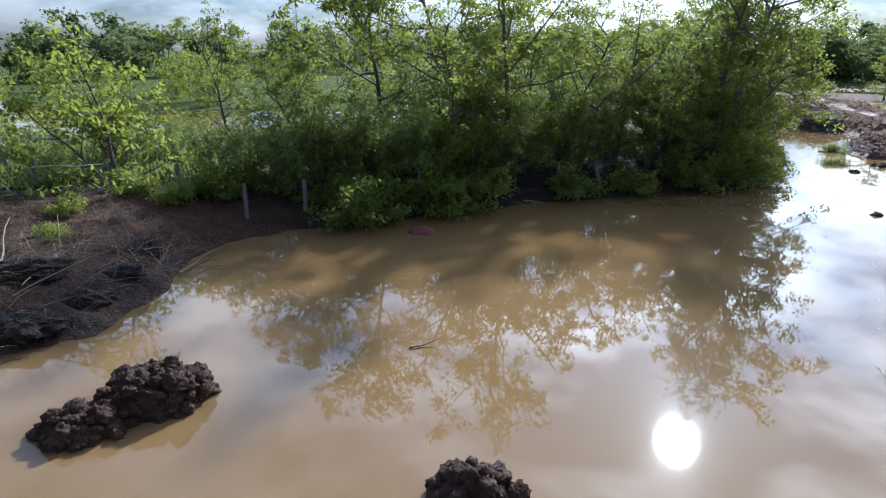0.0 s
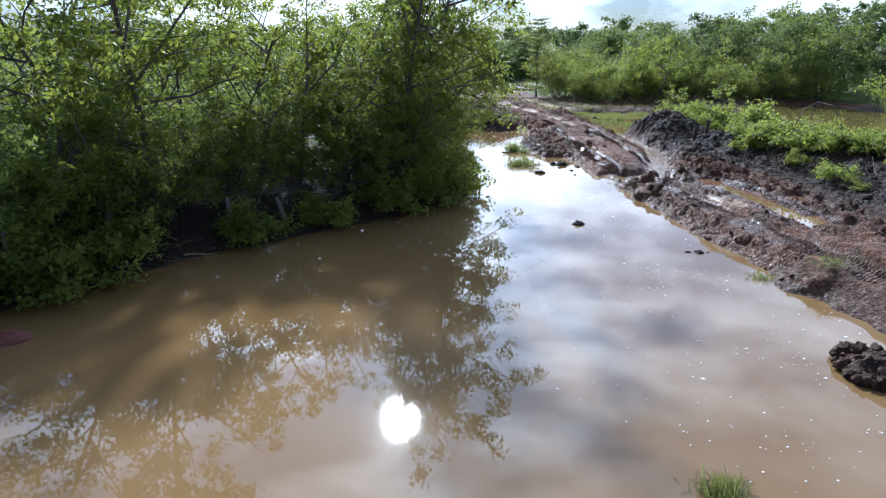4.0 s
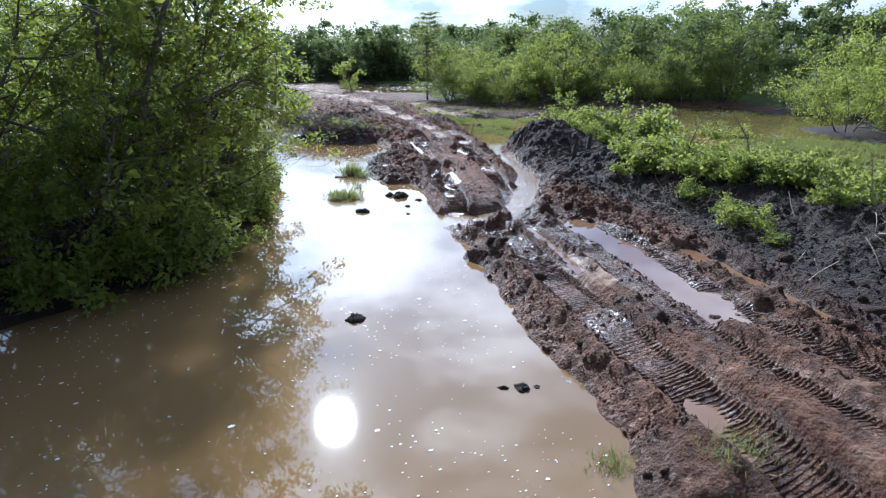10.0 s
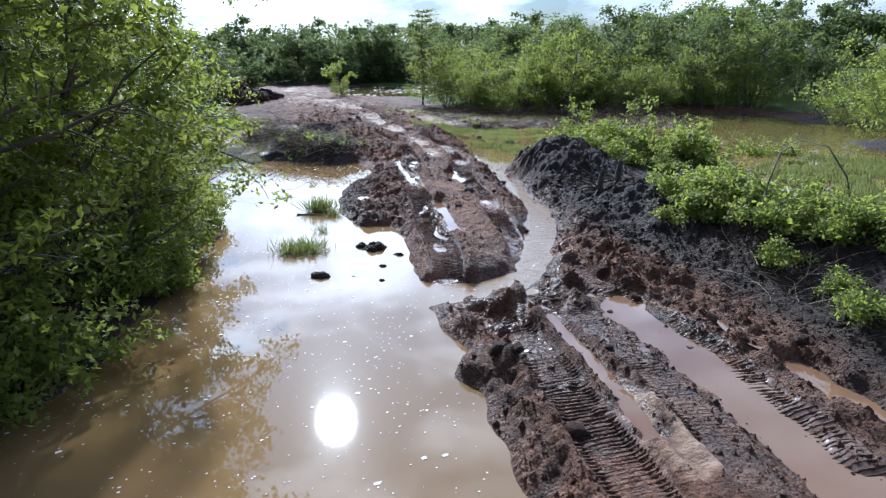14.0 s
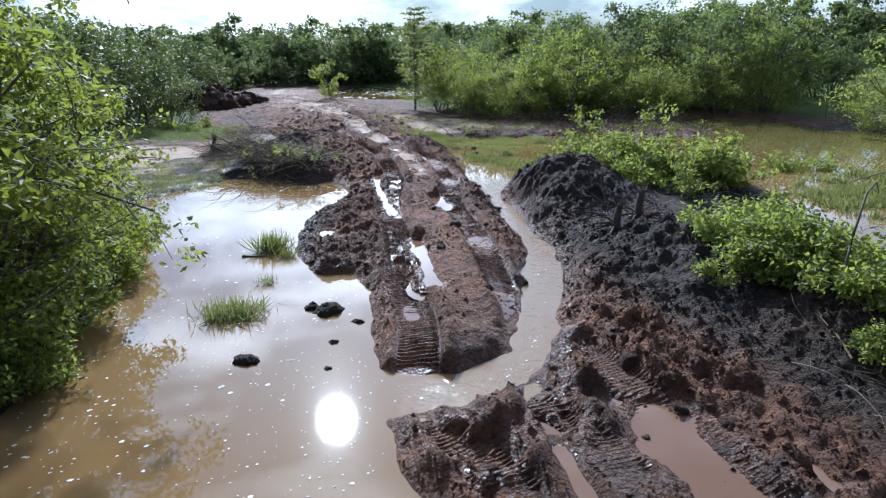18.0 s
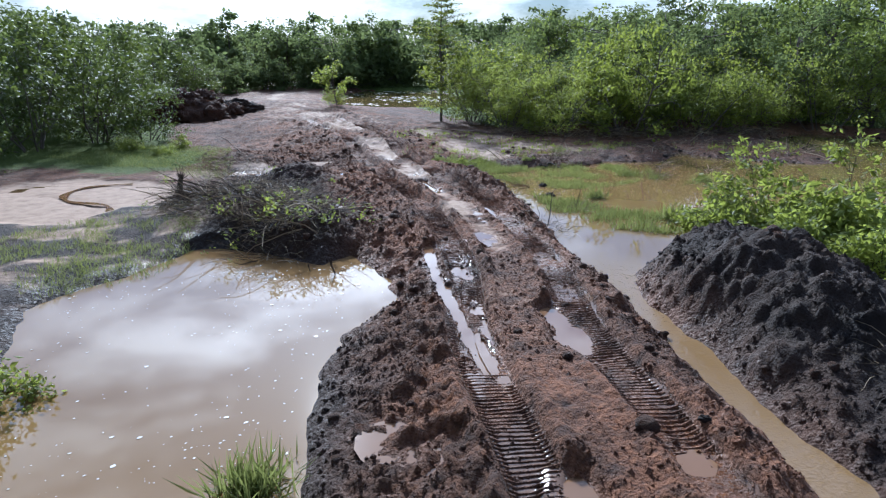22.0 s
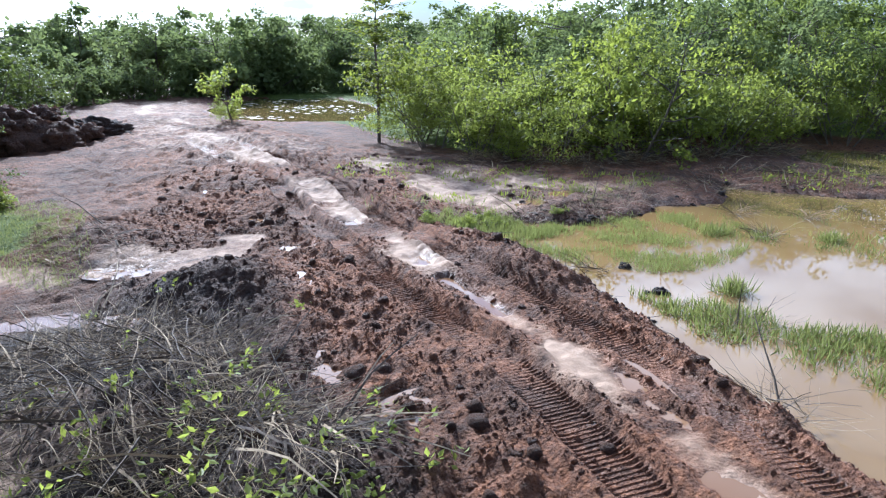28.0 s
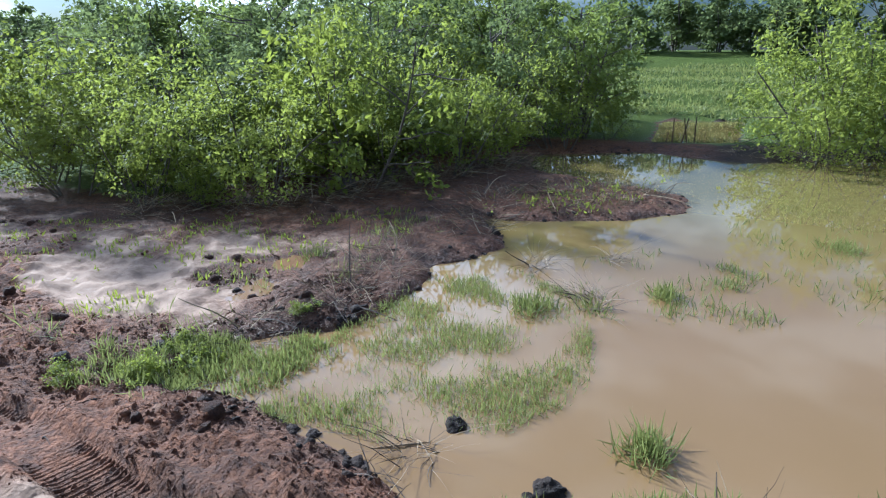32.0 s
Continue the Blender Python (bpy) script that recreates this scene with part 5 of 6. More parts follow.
def stick(rng, p, d, ln, r, sag=0.25, n=5, sides=4):
    pts, q, d = [], np.array(p, dtype=float), np.array(d, dtype=float)
    for _ in range(n):
        pts.append(q.copy())
        d = d / np.linalg.norm(d) + rng.normal(0, 0.12, 3) - np.array([0, 0, sag / n])
        q = q + d / np.linalg.norm(d) * ln / (n - 1)
    return tube(pts, np.linspace(r, r * 0.35, n), sides)


def brush_pile(x, y, rx, ry, h, count, seed, label, leaves=0):
    """A heap of thin dead branches with some leafy sprigs."""
    rng = np.random.default_rng(seed)
    t = thing("brush_pile", label, "brush")
    lots = [[], []]
    tips = []
    a, q = rng.uniform(0, 6.28, count), np.sqrt(rng.uniform(0, 1, count))
    gx, gy = x + rx * q * np.cos(a), y + ry * q * np.sin(a)
    gz = np.maximum(heights(gx, gy), -0.05)
    bumps = 0.6 + 0.6 * fbm(gx, gy, 0.9, 2, seed)
    lead = rng.uniform(0, 6.28)
    for k in range(count):
        top = h * (1 - q[k] ** 1.6) * rng.uniform(0.1, 1.0) * bumps[k]
        yaw = (a[k] if rng.random() < 0.5 else lead) + rng.normal(0, 0.8)
        d = (math.cos(yaw), math.sin(yaw), rng.uniform(-0.15, 0.9))
        thick = rng.choice([0.003, 0.005, 0.009, 0.021], p=[0.46, 0.35, 0.155, 0.035])
        s = stick(rng, (gx[k], gy[k], gz[k] + top + 0.03), d, rng.uniform(0.4, 1.3) * (1.5 if thick > 0.01 else 1), thick, 0.55, 5, 3)
        pale = rng.random() < 0.45
        if thick > 0.02:
            part("branch", to_mesh("branch", *s, BARK_PALE if pale else BARK_DARK), t)
        else:
            lots[0 if pale else 1].append(s)
        tips.append(s[0][-1])
    part("pale_tangle", to_mesh("pale_tangle", *join(lots[0]), BARK_PALE), t, "bleached grey dead twigs")["kind"] = "stuff"
    part("wet_tangle", to_mesh("wet_tangle", *join(lots[1]), BARK_DARK), t, "dark wet twigs")["kind"] = "stuff"
    if leaves:
        tips = np.array(tips)[rng.integers(0, count, max(4, leaves // 14))]
        at = tips[rng.integers(0, len(tips), leaves)] + rng.normal(0, 0.12, (leaves, 3)) * np.array([1, 1, 0.5])
        part("foliage", to_mesh("foliage", *leaf_quads(rng, at, 0.12, 0.0), LEAF_BUSH), t, "leafy green sprigs")["kind"] = "stuff"
    return t


brush_pile(24.5, 48.0, 2.3, 2.8, 0.62, 2300, 1, "large heap of dead branches and uprooted scrub", 260)
brush_pile(25.1, 45.0, 1.6, 1.2, 0.5, 900, 2, "heap of cut branches with green sprigs by the pond", 650)
brush_pile(24.3, 43.4, 1.2, 0.7, 0.35, 200, 3, "dead branches hanging into the pond", 60)
brush_pile(26.4, 55.5, 1.0, 2.2, 0.4, 160, 4, "scattered dead twigs on dark soil")
for k, (x, y) in enumerate([(45.0, 60.0), (46.4, 57.8), (48.0, 56.2), (49.6, 55.0), (51.2, 54.2), (53.2, 53.2), (55.2, 52.2), (57.4, 51.6)]):
    brush_pile(x - 0.5, y - 0.8, 1.4, 1.0, 0.95, 280, 10 + k, "tangle of dead branches pushed against the thicket", 30)["group"] = "brush along the thicket"
brush_pile(52.0, 45.3, 1.8, 1.4, 0.3, 300, 20, "low raft of dead branches on a mud spit", 60)
brush_pile(41.4, 45.4, 0.6, 0.45, 0.35, 90, 21, "uprooted clump of dead roots in the water")
brush_pile(46.2, 49.2, 1.6, 0.8, 0.18, 150, 41, "dead stems and roots on the mud flat")
brush_pile(41.6, 50.2, 1.5, 0.7, 0.16, 130, 42, "dead stems and roots on the mud flat")
brush_pile(48.6, 49.6, 1.8, 1.2, 0.3, 240, 43, "broken branches strewn over the mud flat", 40)
brush_pile(50.2, 47.4, 1.6, 1.3, 0.25, 220, 44, "dead stems strewn over the mud spit", 60)
brush_pile(39.6, 50.2, 0.9, 0.5, 0.2, 90, 45, "matted dead stems at the water edge")
brush_pile(43.6, 47.0, 0.8, 0.35, 0.2, 70, 22, "strip of dead reeds in the shallows")
brush_pile(44.5, 45.2, 0.35, 0.3, 0.3, 40, 23, "small tangle of twigs in the water")
brush_pile(35.2, 46.9, 0.4, 0.35, 0.35, 60, 24, "black tangle of roots at the water edge")
brush_pile(37.6, 51.0, 0.7, 0.45, 0.35, 110, 25, "matted dry grass and roots on the bank")
brush_pile(31.6, 41.3, 0.9, 0.5, 0.3, 80, 26, "uprooted red-brown roots on the causeway edge")
brush_pile(34.2, 43.0, 0.6, 0.3, 0.25, 60, 27, "dark dead roots among marsh grass")
brush_pile(29.6, 30.6, 1.3, 0.9, 0.4, 140, 28, "dead roots and twigs on the spoil")
brush_pile(36.8, 31.6, 1.6, 0.9, 0.6, 160, 29, "dead branches fallen towards the pond")
brush_pile(45.0, 34.2, 1.0, 0.9, 1.1, 120, 30, "bare twiggy shrub on the islet")
brush_pile(24.2, 16.6, 1.2, 2.0, 0.25, 150, 31, "thin dead stems on dark soil")
brush_pile(25.0, 21.0, 1.0, 1.8, 0.3, 140, 32, "thin dead stems below the ridge shrubs")
brush_pile(-8.2, 12.6, 1.6, 2.8, 0.25, 420, 33, "dead twigs littering the muddy bank")
brush_pile(-6.7, 14.6, 0.9, 0.9, 0.2, 130, 34, "dead stems trailing into the water")
brush_pile(63.5, 39.5, 1.4, 2.0, 0.5, 120, 35, "fallen branches on the far bank", 80)
brush_pile(0.5, 22.2, 3.5, 0.8, 0.5, 160, 36, "dead branches under the bank trees")


def log(x, y, ln, r, turn, label, dz=0.02, tilt=0.0, mat=BARK_PALE):
    rng = np.random.default_rng(int(abs(x * 100 + y * 10)))
    ob = tagged(new("log", to_mesh("log", *stick(rng, (-ln / 2, 0, 0), (1, 0, 0), ln, r, 0.0, 7, 7), mat, True)), label, "log", "driftwood")
    ob.location, ob.rotation_euler = (x, y, max(height(x, y), 0) + dz), (0, tilt, turn)


log(-0.3, 10.6, 0.62, 0.022, 0.0, "thin dead stick floating in the pond")
log(-2.3, 19.3, 0.9, 0.035, 0.7, "bleached branch at the water edge")
log(-4.2, 18.9, 0.8, 0.03, -0.3, "bleached forked branch at the water edge")
log(3.2, 22.3, 0.8, 0.03, 0.3, "pale stick lying on the shore")
log(2.9, 23.9, 1.9, 0.04, 0.05, "pale pole lying on the bank", 0.1)
log(1.4, 21.6, 0.9, 0.02, 0.0, "thin stick in the shallows")
log(20.0, 34.0, 0.7, 0.03, -0.5, "dark stick beside a grass tuft", 0.03, 0, BARK_DARK)
log(24.7, 41.3, 0.45, 0.03, 0.3, "dark stake standing out of the water", 0.1, 1.35, BARK_DARK)
log(24.3, 41.8, 0.25, 0.02, 0.3, "thin stake standing out of the water", 0.05, 1.4, BARK_DARK)
log(25.2, 30.0, 0.6, 0.02, 0.4, "pale twig on the mud")
log(27.0, 25.9, 0.9, 0.02, -0.2, "pale stick on the red spoil", 0.06)


def snag(x, y, tall, seed, label):
    """A short torn stump with splintered roots."""
    rng = np.random.default_rng(seed)
    t = thing("stump", label, "stump")
    t.location = (x, y, height(x, y))
    part("trunk", to_mesh("trunk", *tube([(0, 0, -0.15), (0.05, 0.02, tall * 0.5), (0.14, 0.04, tall)], [0.12, 0.10, 0.07], 8), BARK_DARK, True), t)
    part("splintered_top", to_mesh("splintered_top", *join([stick(rng, (0.1, 0, tall * 0.8), (rng.normal(0, 0.5), rng.normal(0, 0.5), 1), rng.uniform(0.2, 0.5), 0.02, 0, 4, 3) for _ in range(14)]), BARK_DARK), t)["kind"] = "stuff"
    part("rootwork", to_mesh("rootwork", *join([stick(rng, (0, 0, 0.1), (rng.normal(0, 1), rng.normal(0, 1), 0.2), rng.uniform(0.5, 1.0), 0.03, 1.0, 5, 3) for _ in range(12)]), BARK_DARK), t)["kind"] = "stuff"


snag(23.2, 50.7, 0.75, 4, "dark torn stump beside the silt flat")
snag(27.7, 28.8, 0.6, 5, "cut sprouting stump on the spoil")
snag(28.5, 28.8, 0.7, 6, "slanting cut stump on the spoil")


# ---- fence posts, pole, pond stakes ----
def post_mesh(tall, wide, seed):
    rng = np.random.default_rng(seed)
    bm = bmesh.new()
    bmesh.ops.create_cube(bm, size=1.0)
    bmesh.ops.bevel(bm, geom=bm.edges[:], offset=0.12, segments=1, affect="EDGES")
    for v in bm.verts:
        k = 1 - 0.12 * (v.co.z + 0.5)
        v.co = Vector((v.co.x * wide * k + rng.normal(0, 0.003), v.co.y * wide * k + rng.normal(0, 0.003), (v.co.z + 0.5) * (tall + 0.3) - 0.3))
    me = bpy.data.meshes.new("post")
    bm.to_mesh(me)
    bm.free()
    me.materials.append(CONCRETE)
    return me


POST = [post_mesh(1.0, 0.11, 1), post_mesh(0.85, 0.12, 2)]
for k, (x, y, lx) in enumerate([(-5.8, 18.7, 0), (-12.9, 20.3, 0), (-10.0, 19.3, 0), (-8.2, 19.9, 0), (-4.2, 19.5, 2), (-2.7, 20.4, 0), (-0.8, 21.2, 2), (1.2, 22.4, 3), (4.2, 23.1, 14), (5.8, 23.5, 17)]):
    p = tagged(new("fence_post", POST[k % 2]), "weathered grey fence post on the bank" if lx < 10 else "leaning grey fence post on the bank", "post", "old fence")
    p.matrix_world = Matrix.Translation((x, y, height(x, y))) @ Euler((0, radians(lx), k)).to_matrix().to_4x4()

pole = thing("utility_pole", "thin leaning grey pole with a small crossbar", "pole")
pole.location, pole.rotation_euler = (-15.7, 23.3, height(-15.7, 23.3)), (0, radians(-8), 0)
part("shaft", to_mesh("shaft", *tube([(0, 0, -0.4), (0, 0, 1.8), (0, 0, 3.6)], [0.075, 0.07, 0.06], 10), CONCRETE, True), pole)
part("crossbar", to_mesh("crossbar", *tube([(-0.3, 0, 3.5), (0.35, 0, 3.52)], [0.025, 0.025], 6), CONCRETE), pole)

for k, (x, y, ry) in enumerate([(66.8, 44.0, 0), (67.5, 43.5, 10), (67.6, 43.2, -10), (68.4, 42.8, 0)]):
    ob = tagged(new("stake", to_mesh("stake", *tube([(0, 0, -0.4), (0.01, 0, 0.8), (0, 0, 1.5)], [0.04, 0.035, 0.03], 6), BARK_DARK, True)), "dark wooden stake standing in the far pond", "stake", "pond stakes")
    ob.location, ob.rotation_euler = (x, y, 0), (radians(ry), 0, 0)


# ---- foam on the water, clods on the mud ----
def flecks():
    rng = np.random.default_rng(77)
    n = 30000
    x, y = rng.uniform(2, 26, n), rng.uniform(5, 43, n)
    d = inside(x, y, MAIN_WATER)
    keep = (d > 0.25) & (rng.uniform(0, 1, n) < np.exp(-d / 3.5) + 0.04) & (fbm(x, y, 1.8, 3, 71) + rng.normal(0, 0.3, n) > -0.05) & (x > 6 + 0.1 * y)
    x, y = x[keep], y[keep]
    r = rng.uniform(0.007, 0.026, len(x)) * (1 + 1.2 * (rng.uniform(0, 1, len(x)) < 0.1))
    a = np.arange(5) * 2 * np.pi / 5
    k = rng.uniform(0.5, 1.2, (len(x), 5))
    v = np.stack([x[:, None] + r[:, None] * k * np.cos(a), y[:, None] + r[:, None] * k * np.sin(a) * 0.7, np.full((len(x), 5), 0.007)], 2).reshape(-1, 3)
    f = np.arange(5 * len(x)).reshape(-1, 5)
    return tagged(new("foam", to_mesh("foam", v, f, FOAM)), "white foam flecks drifting on the muddy water", "foam", kind="stuff")


flecks()


def pads():
    """Pale floating leaves on the far pond."""
    rng = np.random.default_rng(79)
    x, y = rng.uniform(46, 62, 900), rng.uniform(79, 103, 900)
    keep = (inside(x, y, FAR_POND) > 1.0) & (fbm(x, y, 4.0, 2, 171) > 0.05)
    x, y = x[keep][:190], y[keep][:190]
    a = np.arange(7) * 2 * np.pi / 7
    r = rng.uniform(0.08, 0.28, len(x))[:, None] * rng.uniform(0.7, 1.2, (len(x), 7))
    v = np.stack([x[:, None] + r * np.cos(a), y[:, None] + r * np.sin(a), np.full((len(x), 7), 0.012)], 2).reshape(-1, 3)
    return tagged(new("floating_leaves", to_mesh("floating_leaves", v, np.arange(7 * len(x)).reshape(-1, 7), PALE_LEAF)), "pale leaves floating on the far pond", "leaves", kind="stuff")


pads()


def smooth_line3(points):
    p = np.array(points, dtype=float)
    t = np.linspace(0, len(p) - 1, 5 * (len(p) - 1) + 1)
    return np.stack([np.interp(t, np.arange(len(p)), p[:, i]) for i in range(3)], 1)


def bare_branch(points, radius, label):
    ob = tagged(new("branch", to_mesh("branch", *tube(smooth_line3(points), np.linspace(radius, radius * 0.3, 5 * (len(points) - 1) + 1), 6), BARK, True)), label, "branch", "bare branches on the ridge")
    return ob


for x, y, turn in ((26.6, 22.8, 0.3), (28.2, 21.4, 1.2)):
    z, c, q = height(x, y), math.cos(turn), math.sin(turn)
    bare_branch([(x, y, z), (x + 0.5 * c, y + 0.5 * q, z + 1.1), (x + 1.2 * c, y + 1.2 * q, z + 1.7), (x + 2.2 * c, y + 2.2 * q, z + 1.75), (x + 3.0 * c, y + 3.0 * q, z + 1.4)], 0.028, "thin bare branch arching out of the ridge shrubs")
CLODS = [lump(500 + k, 4, 6, 0.75) for k in range(6)]


def clod_field():
    """Loose clods over the churned spoil: the larger ones as pieces, the small ones as one thing."""
    rng = np.random.default_rng(88)
    n = 60000
    u, v = rng.uniform(-6.5, 7.5, n), rng.uniform(-23, 34, n)
    c, s = math.cos(TURN_G), math.sin(TURN_G)
    x, y = 25 + u * c + v * s, 33 - u * s + v * c
    h, m = relief(x, y)
    lat, run, dist = along(x, y, TRACK)
    lat2, run2, dist2 = along(x, y, SOUTH_TRACK)
    edge = np.minimum(np.where(y > 25.5, dist, 9), np.where(y < 25.5, dist2, 9))
    keep = (h > 0.04) & (m["silt"] < 0.5) & (m["grass"] < 0.4) & (rng.uniform(0, 1, n) < np.where(edge < 1.5, 0.12, 0.6) * step(9, 5, edge)) & (fbm(x, y, 1.7, 2, 81) > -0.15)
    x, y, h = x[keep][:5000], y[keep][:5000], h[keep][:5000]
    size = 0.02 + 0.028 * rng.pareto(2.9, len(x))
    size = np.minimum(size, 0.17)
    order = np.argsort(-size)
    small, place, meshes = [], [], [to_mesh("clod", *CLODS[k], EARTH, True) for k in range(6)]
    for me in meshes:
        set_masks(me, {"red": np.full(len(me.vertices), 0.45)})
    for rank, i in enumerate(order):
        turn, sq = rng.uniform(0, 6.28), rng.uniform(0.6, 0.95)
        if rank < 280:
            ob = new("clod", meshes[rank % 6])
            ob.parent = ground
            ob.location, ob.rotation_euler, ob.scale = (x[i], y[i], h[i]), (0, 0, turn), (size[i], size[i], size[i] * sq)
        else:
            vv, ff = CLODS[rank % 6]
            k, q = math.cos(turn), math.sin(turn)
            place.append((x[i], y[i], len(vv)))
            small.append((np.stack([vv[:, 0] * k - vv[:, 1] * q, vv[:, 0] * q + vv[:, 1] * k, vv[:, 2] * sq], 1) * size[i] + np.array([x[i], y[i], h[i]]), ff))
    me = to_mesh("loose_clods", *join(small), EARTH, True)
    _, masks = relief(np.array([p[0] for p in place]), np.array([p[1] for p in place]))
    set_masks(me, {"red": np.repeat(masks["red"], [p[2] for p in place]), "wet": np.repeat(masks["wet"], [p[2] for p in place])})
    tagged(new("loose_clods", me), "small loose clods scattered over the churned mud", "clods", kind="stuff")


clod_field()


def shore_debris():
    """Small lumps of mud and root fibre along the water's edge of the mud flat."""
    rng = np.random.default_rng(66)
    p = np.array(smooth_line(CAUSE_RIGHT[7:] + NORTH_SHORE[:13], 6))
    i = rng.integers(0, len(p) - 1, 1500)
    q = p[i] + (p[i + 1] - p[i]) * rng.uniform(0, 1, (1500, 1)) + rng.normal(0, 0.55, (1500, 2)) * np.abs(rng.normal(0, 1, (1500, 1)))
    h, m = relief(q[:, 0], q[:, 1])
    keep = (h > -0.06) & (h < 0.4)
    q, h = q[keep][:560], h[keep][:560]
    small = []
    for k in range(len(q)):
        vv, ff = CLODS[k % 6]
        s = min(0.02 + 0.03 * rng.pareto(2.6), 0.14)
        small.append((vv * np.array([s * rng.uniform(0.8, 1.6), s, s * 0.7]) + np.array([q[k, 0], q[k, 1], max(h[k], -0.02)]), ff))
    tagged(new("shore_clods", to_mesh("shore_clods", *join(small), EARTH, True)), "dark lumps of mud along the water edge", "clods", kind="stuff")
    sticks = [stick(rng, (q[k, 0], q[k, 1], max(h[k], 0) + 0.02), (rng.normal(0, 1), rng.normal(0, 1), rng.uniform(0, 0.4)), rng.uniform(0.25, 0.8), 0.008, 0.4, 4, 3) for k in range(0, len(q), 3)]
    tagged(new("drift_twigs", to_mesh("drift_twigs", *join(sticks), BARK_DARK)), "dead twigs and root fibre along the water edge", "twigs", kind="stuff")


shore_debris()


def tread_marks():
    """Bars pressed across the crawler tracks by the grousers, each following the ground, broken and worn in places."""
    rng = np.random.default_rng(99)
    chunks, at = [], []
    w = np.linspace(-0.37, 0.37, 6)
    for line, offs, stop in ((TRACK, (-1.08, 1.05), 47.0), (SOUTH_TRACK, (-1.5, -0.1, 1.35), 17.0)):
        p = np.array(line)
        seg = np.hypot(*np.diff(p, axis=0).T)
        run = np.concatenate([[0], np.cumsum(seg)])
        for o in offs:
            ss = np.arange(0.3, stop, 0.09)
            ss = ss + rng.normal(0, 0.006, len(ss))
            cx, cy = np.interp(ss, run, p[:, 0]), np.interp(ss, run, p[:, 1])
            tx, ty = np.interp(ss + 0.3, run, p[:, 0]) - np.interp(ss - 0.3, run, p[:, 0]), np.interp(ss + 0.3, run, p[:, 1]) - np.interp(ss - 0.3, run, p[:, 1])
            ln = np.hypot(tx, ty)
            tx, ty = tx / ln, ty / ln
            off = o + 0.16 * np.sin(ss * 0.33 + 1.0) + 0.07 * np.sin(ss * 0.9)
            x = cx[:, None] + ty[:, None] * (off[:, None] + w)
            y = cy[:, None] - tx[:, None] * (off[:, None] + w)
            z = heights(x.ravel(), y.ravel()).reshape(x.shape)
            worn = fbm(x.ravel(), y.ravel(), 1.5, 3, 57 + int(10 * o)).reshape(x.shape)
            rise = np.clip(0.018 * (0.6 + worn * 1.5), 0, 0.026) * rng.uniform(0.6, 1.2, x.shape) * (1 - (np.abs(w) / 0.37) ** 6)
            for k in range(len(ss)):
                if worn[k].mean() < -0.3 or z[k].min() < 0.03:
                    continue
                q = np.array([tx[k], ty[k], 0]) * 0.026
                base = np.stack([x[k], y[k], z[k]], 1)
                v = np.concatenate([base - q - [0, 0, 0.012], base - q * 0.25 + np.stack([0 * w, 0 * w, rise[k]], 1), base + q * 0.45 + np.stack([0 * w, 0 * w, rise[k] * 0.85], 1), base + q - [0, 0, 0.012]])
                i = np.arange(5)
                f = np.concatenate([np.stack([i + 6 * r, i + 1 + 6 * r, i + 7 + 6 * r, i + 6 + 6 * r], 1) for r in range(3)])
                chunks.append((v, f))
    v, f = join(chunks)
    me = to_mesh("tread_bars", v, f, EARTH)
    _, masks = relief(v[:, 0], v[:, 1])
    set_masks(me, {"red": masks["red"], "wet": masks["wet"] * 0.6})
    return tagged(new("tread_bars", me), "ribbed crawler track prints pressed into red mud", "track print", kind="stuff")


tread_marks()


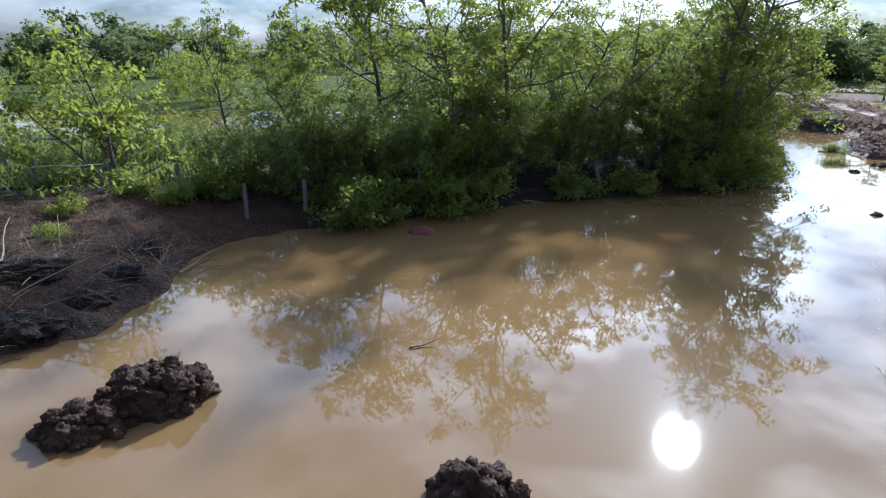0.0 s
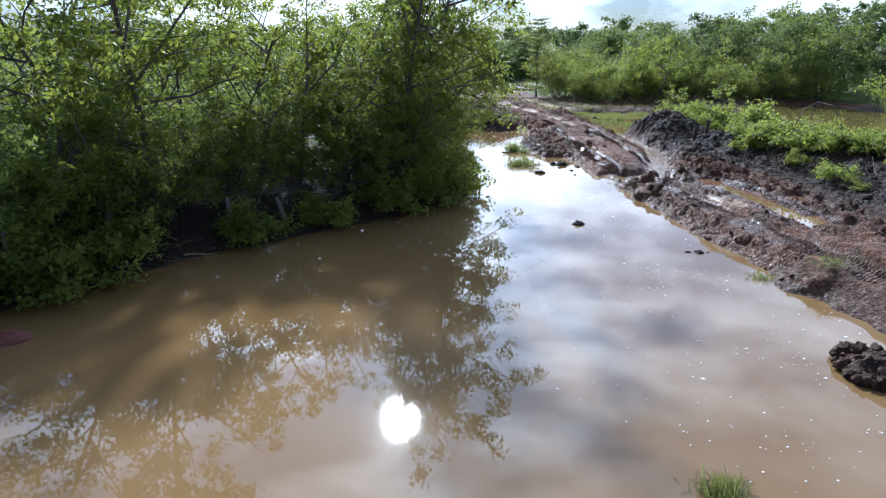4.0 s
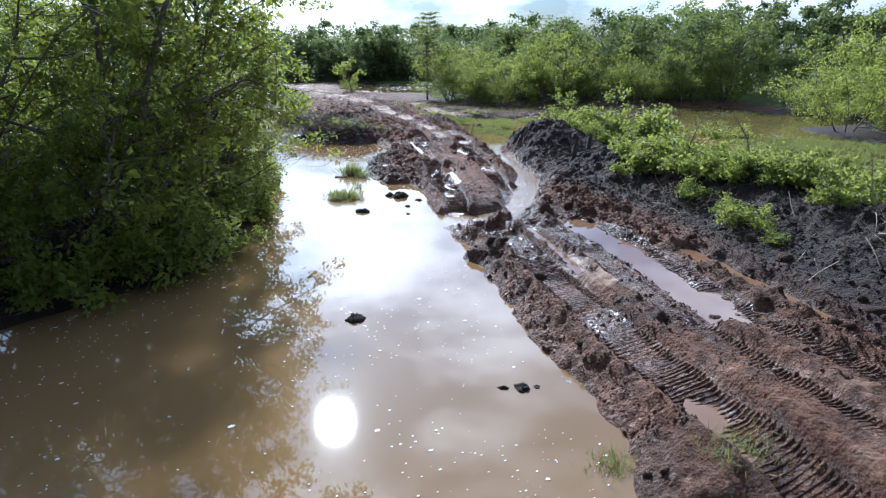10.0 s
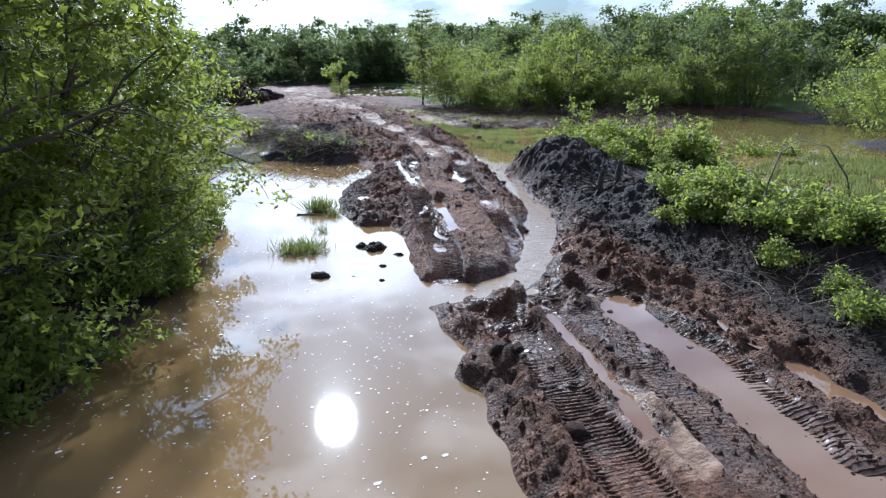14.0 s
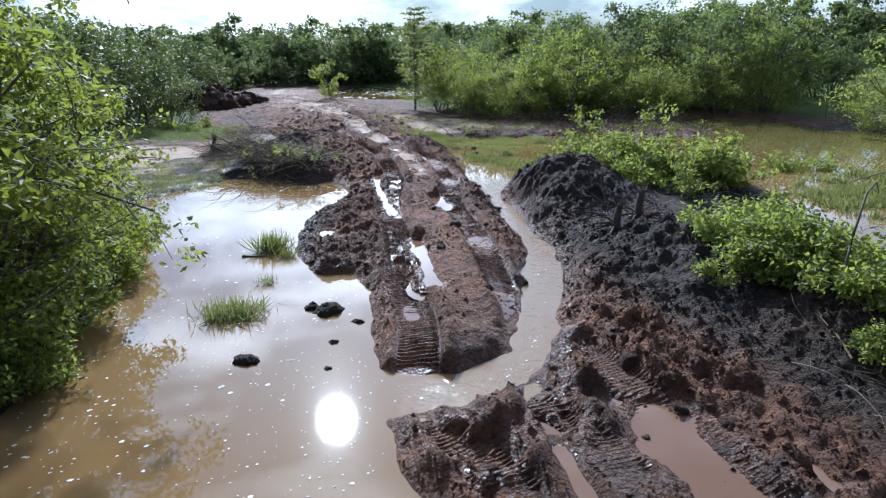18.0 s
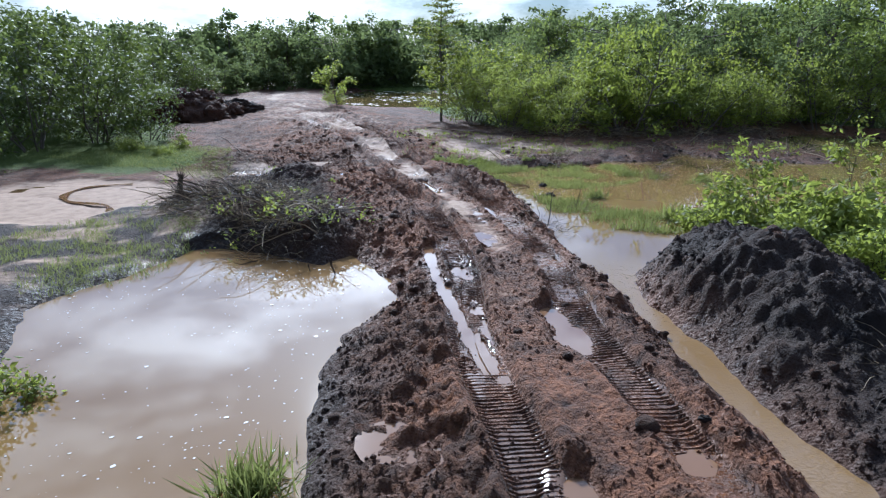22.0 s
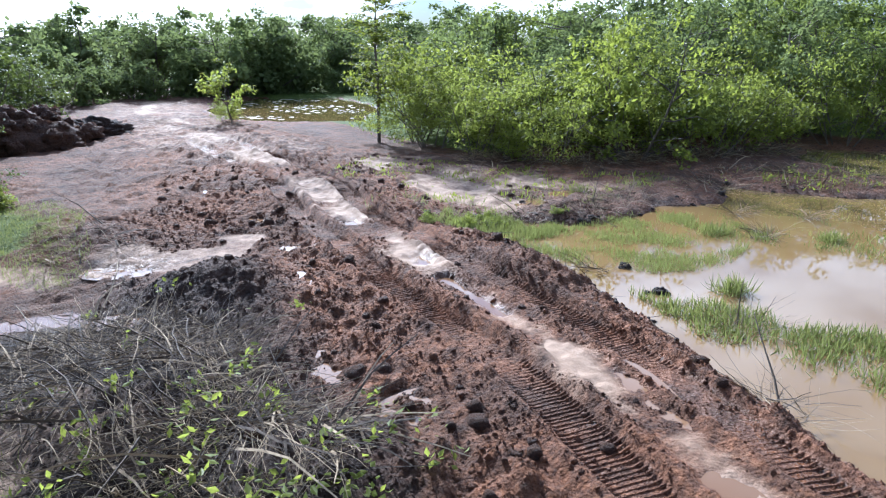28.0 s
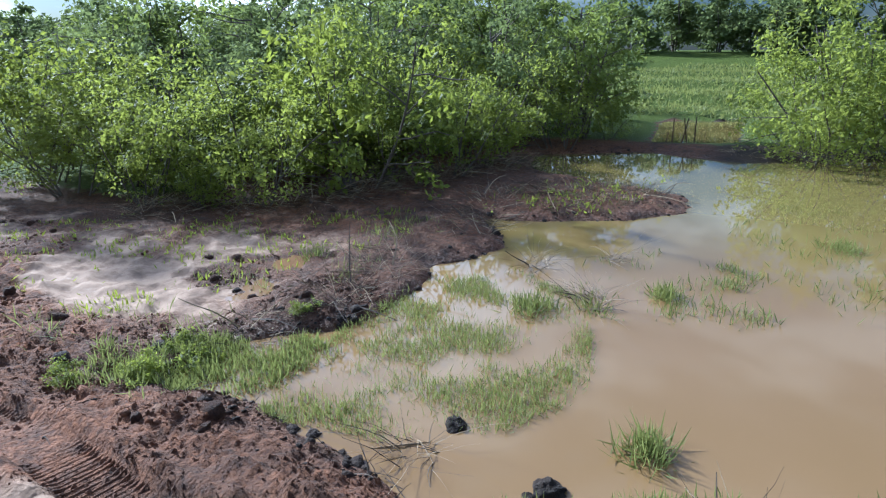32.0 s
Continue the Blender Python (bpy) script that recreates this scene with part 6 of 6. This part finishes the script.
def crumbs():
    """Crumbled soil over the churned ground: many small half-buried bits."""
    rng = np.random.default_rng(111)
    n = 170000
    u, v = rng.uniform(-7.0, 7.5, n), rng.uniform(-21, 26, n)
    c, s = math.cos(TURN_G), math.sin(TURN_G)
    x, y = 25 + u * c + v * s, 33 - u * s + v * c
    h, m = relief(x, y)
    _, _, dist = along(x, y, TRACK)
    _, _, dist2 = along(x, y, SOUTH_TRACK)
    edge = np.minimum(np.where(y > 25.5, dist, 9), np.where(y < 25.5, dist2, 9))
    keep = (h > 0.02) & (m["silt"] < 0.45) & (m["grass"] < 0.5) & (rng.uniform(0, 1, n) < np.where(edge < 1.6, 0.55, 0.9) * step(-0.5, 0.3, fbm(x, y, 1.1, 3, 83)))
    x, y, h, red, wet = x[keep][:70000], y[keep][:70000], h[keep][:70000], m["red"][keep][:70000], m["wet"][keep][:70000]
    n = len(x)
    r = np.minimum(0.014 + 0.014 * rng.pareto(2.6, n), 0.07)
    a = rng.uniform(0, 6.28, n)[:, None] + np.arange(5) * 1.2566
    rr = r[:, None] * rng.uniform(0.6, 1.3, (n, 5))
    ring = np.stack([x[:, None] + rr * np.cos(a), y[:, None] + rr * np.sin(a), np.repeat((h - 0.01)[:, None], 5, 1)], 2)
    top = np.stack([x + rng.normal(0, 0.3, n) * r, y + rng.normal(0, 0.3, n) * r, h + r * rng.uniform(0.5, 1.1, n)], 1)
    verts = np.concatenate([ring, top[:, None, :]], 1).reshape(-1, 3)
    i = np.arange(n)[:, None] * 6
    k = np.arange(5)
    f = np.stack([i + k, i + (k + 1) % 5, np.repeat(i + 5, 5, 1)], 2).reshape(-1, 3)
    me = to_mesh("soil_crumbs", verts, f, EARTH)
    set_masks(me, {"red": np.repeat(red, 6), "wet": np.repeat(wet * 0.7, 6)})
    return tagged(new("soil_crumbs", me), "crumbled dark red-brown soil over the churned ground", "soil", kind="stuff")


crumbs()


# a shallow rivulet winding over the silt flat
rivulet = smooth_line([(20.9, 50.0), (21.0, 51.7), (20.0, 53.0), (20.0, 54.4), (20.9, 55.4), (22.2, 55.2)], 5)
tagged(strip("rivulet", rivulet, 0.11 + 0.05 * np.sin(np.arange(len(rivulet))), 0.085, PUDDLE), "thin winding rivulet across pale silt", "rivulet", kind="structure")
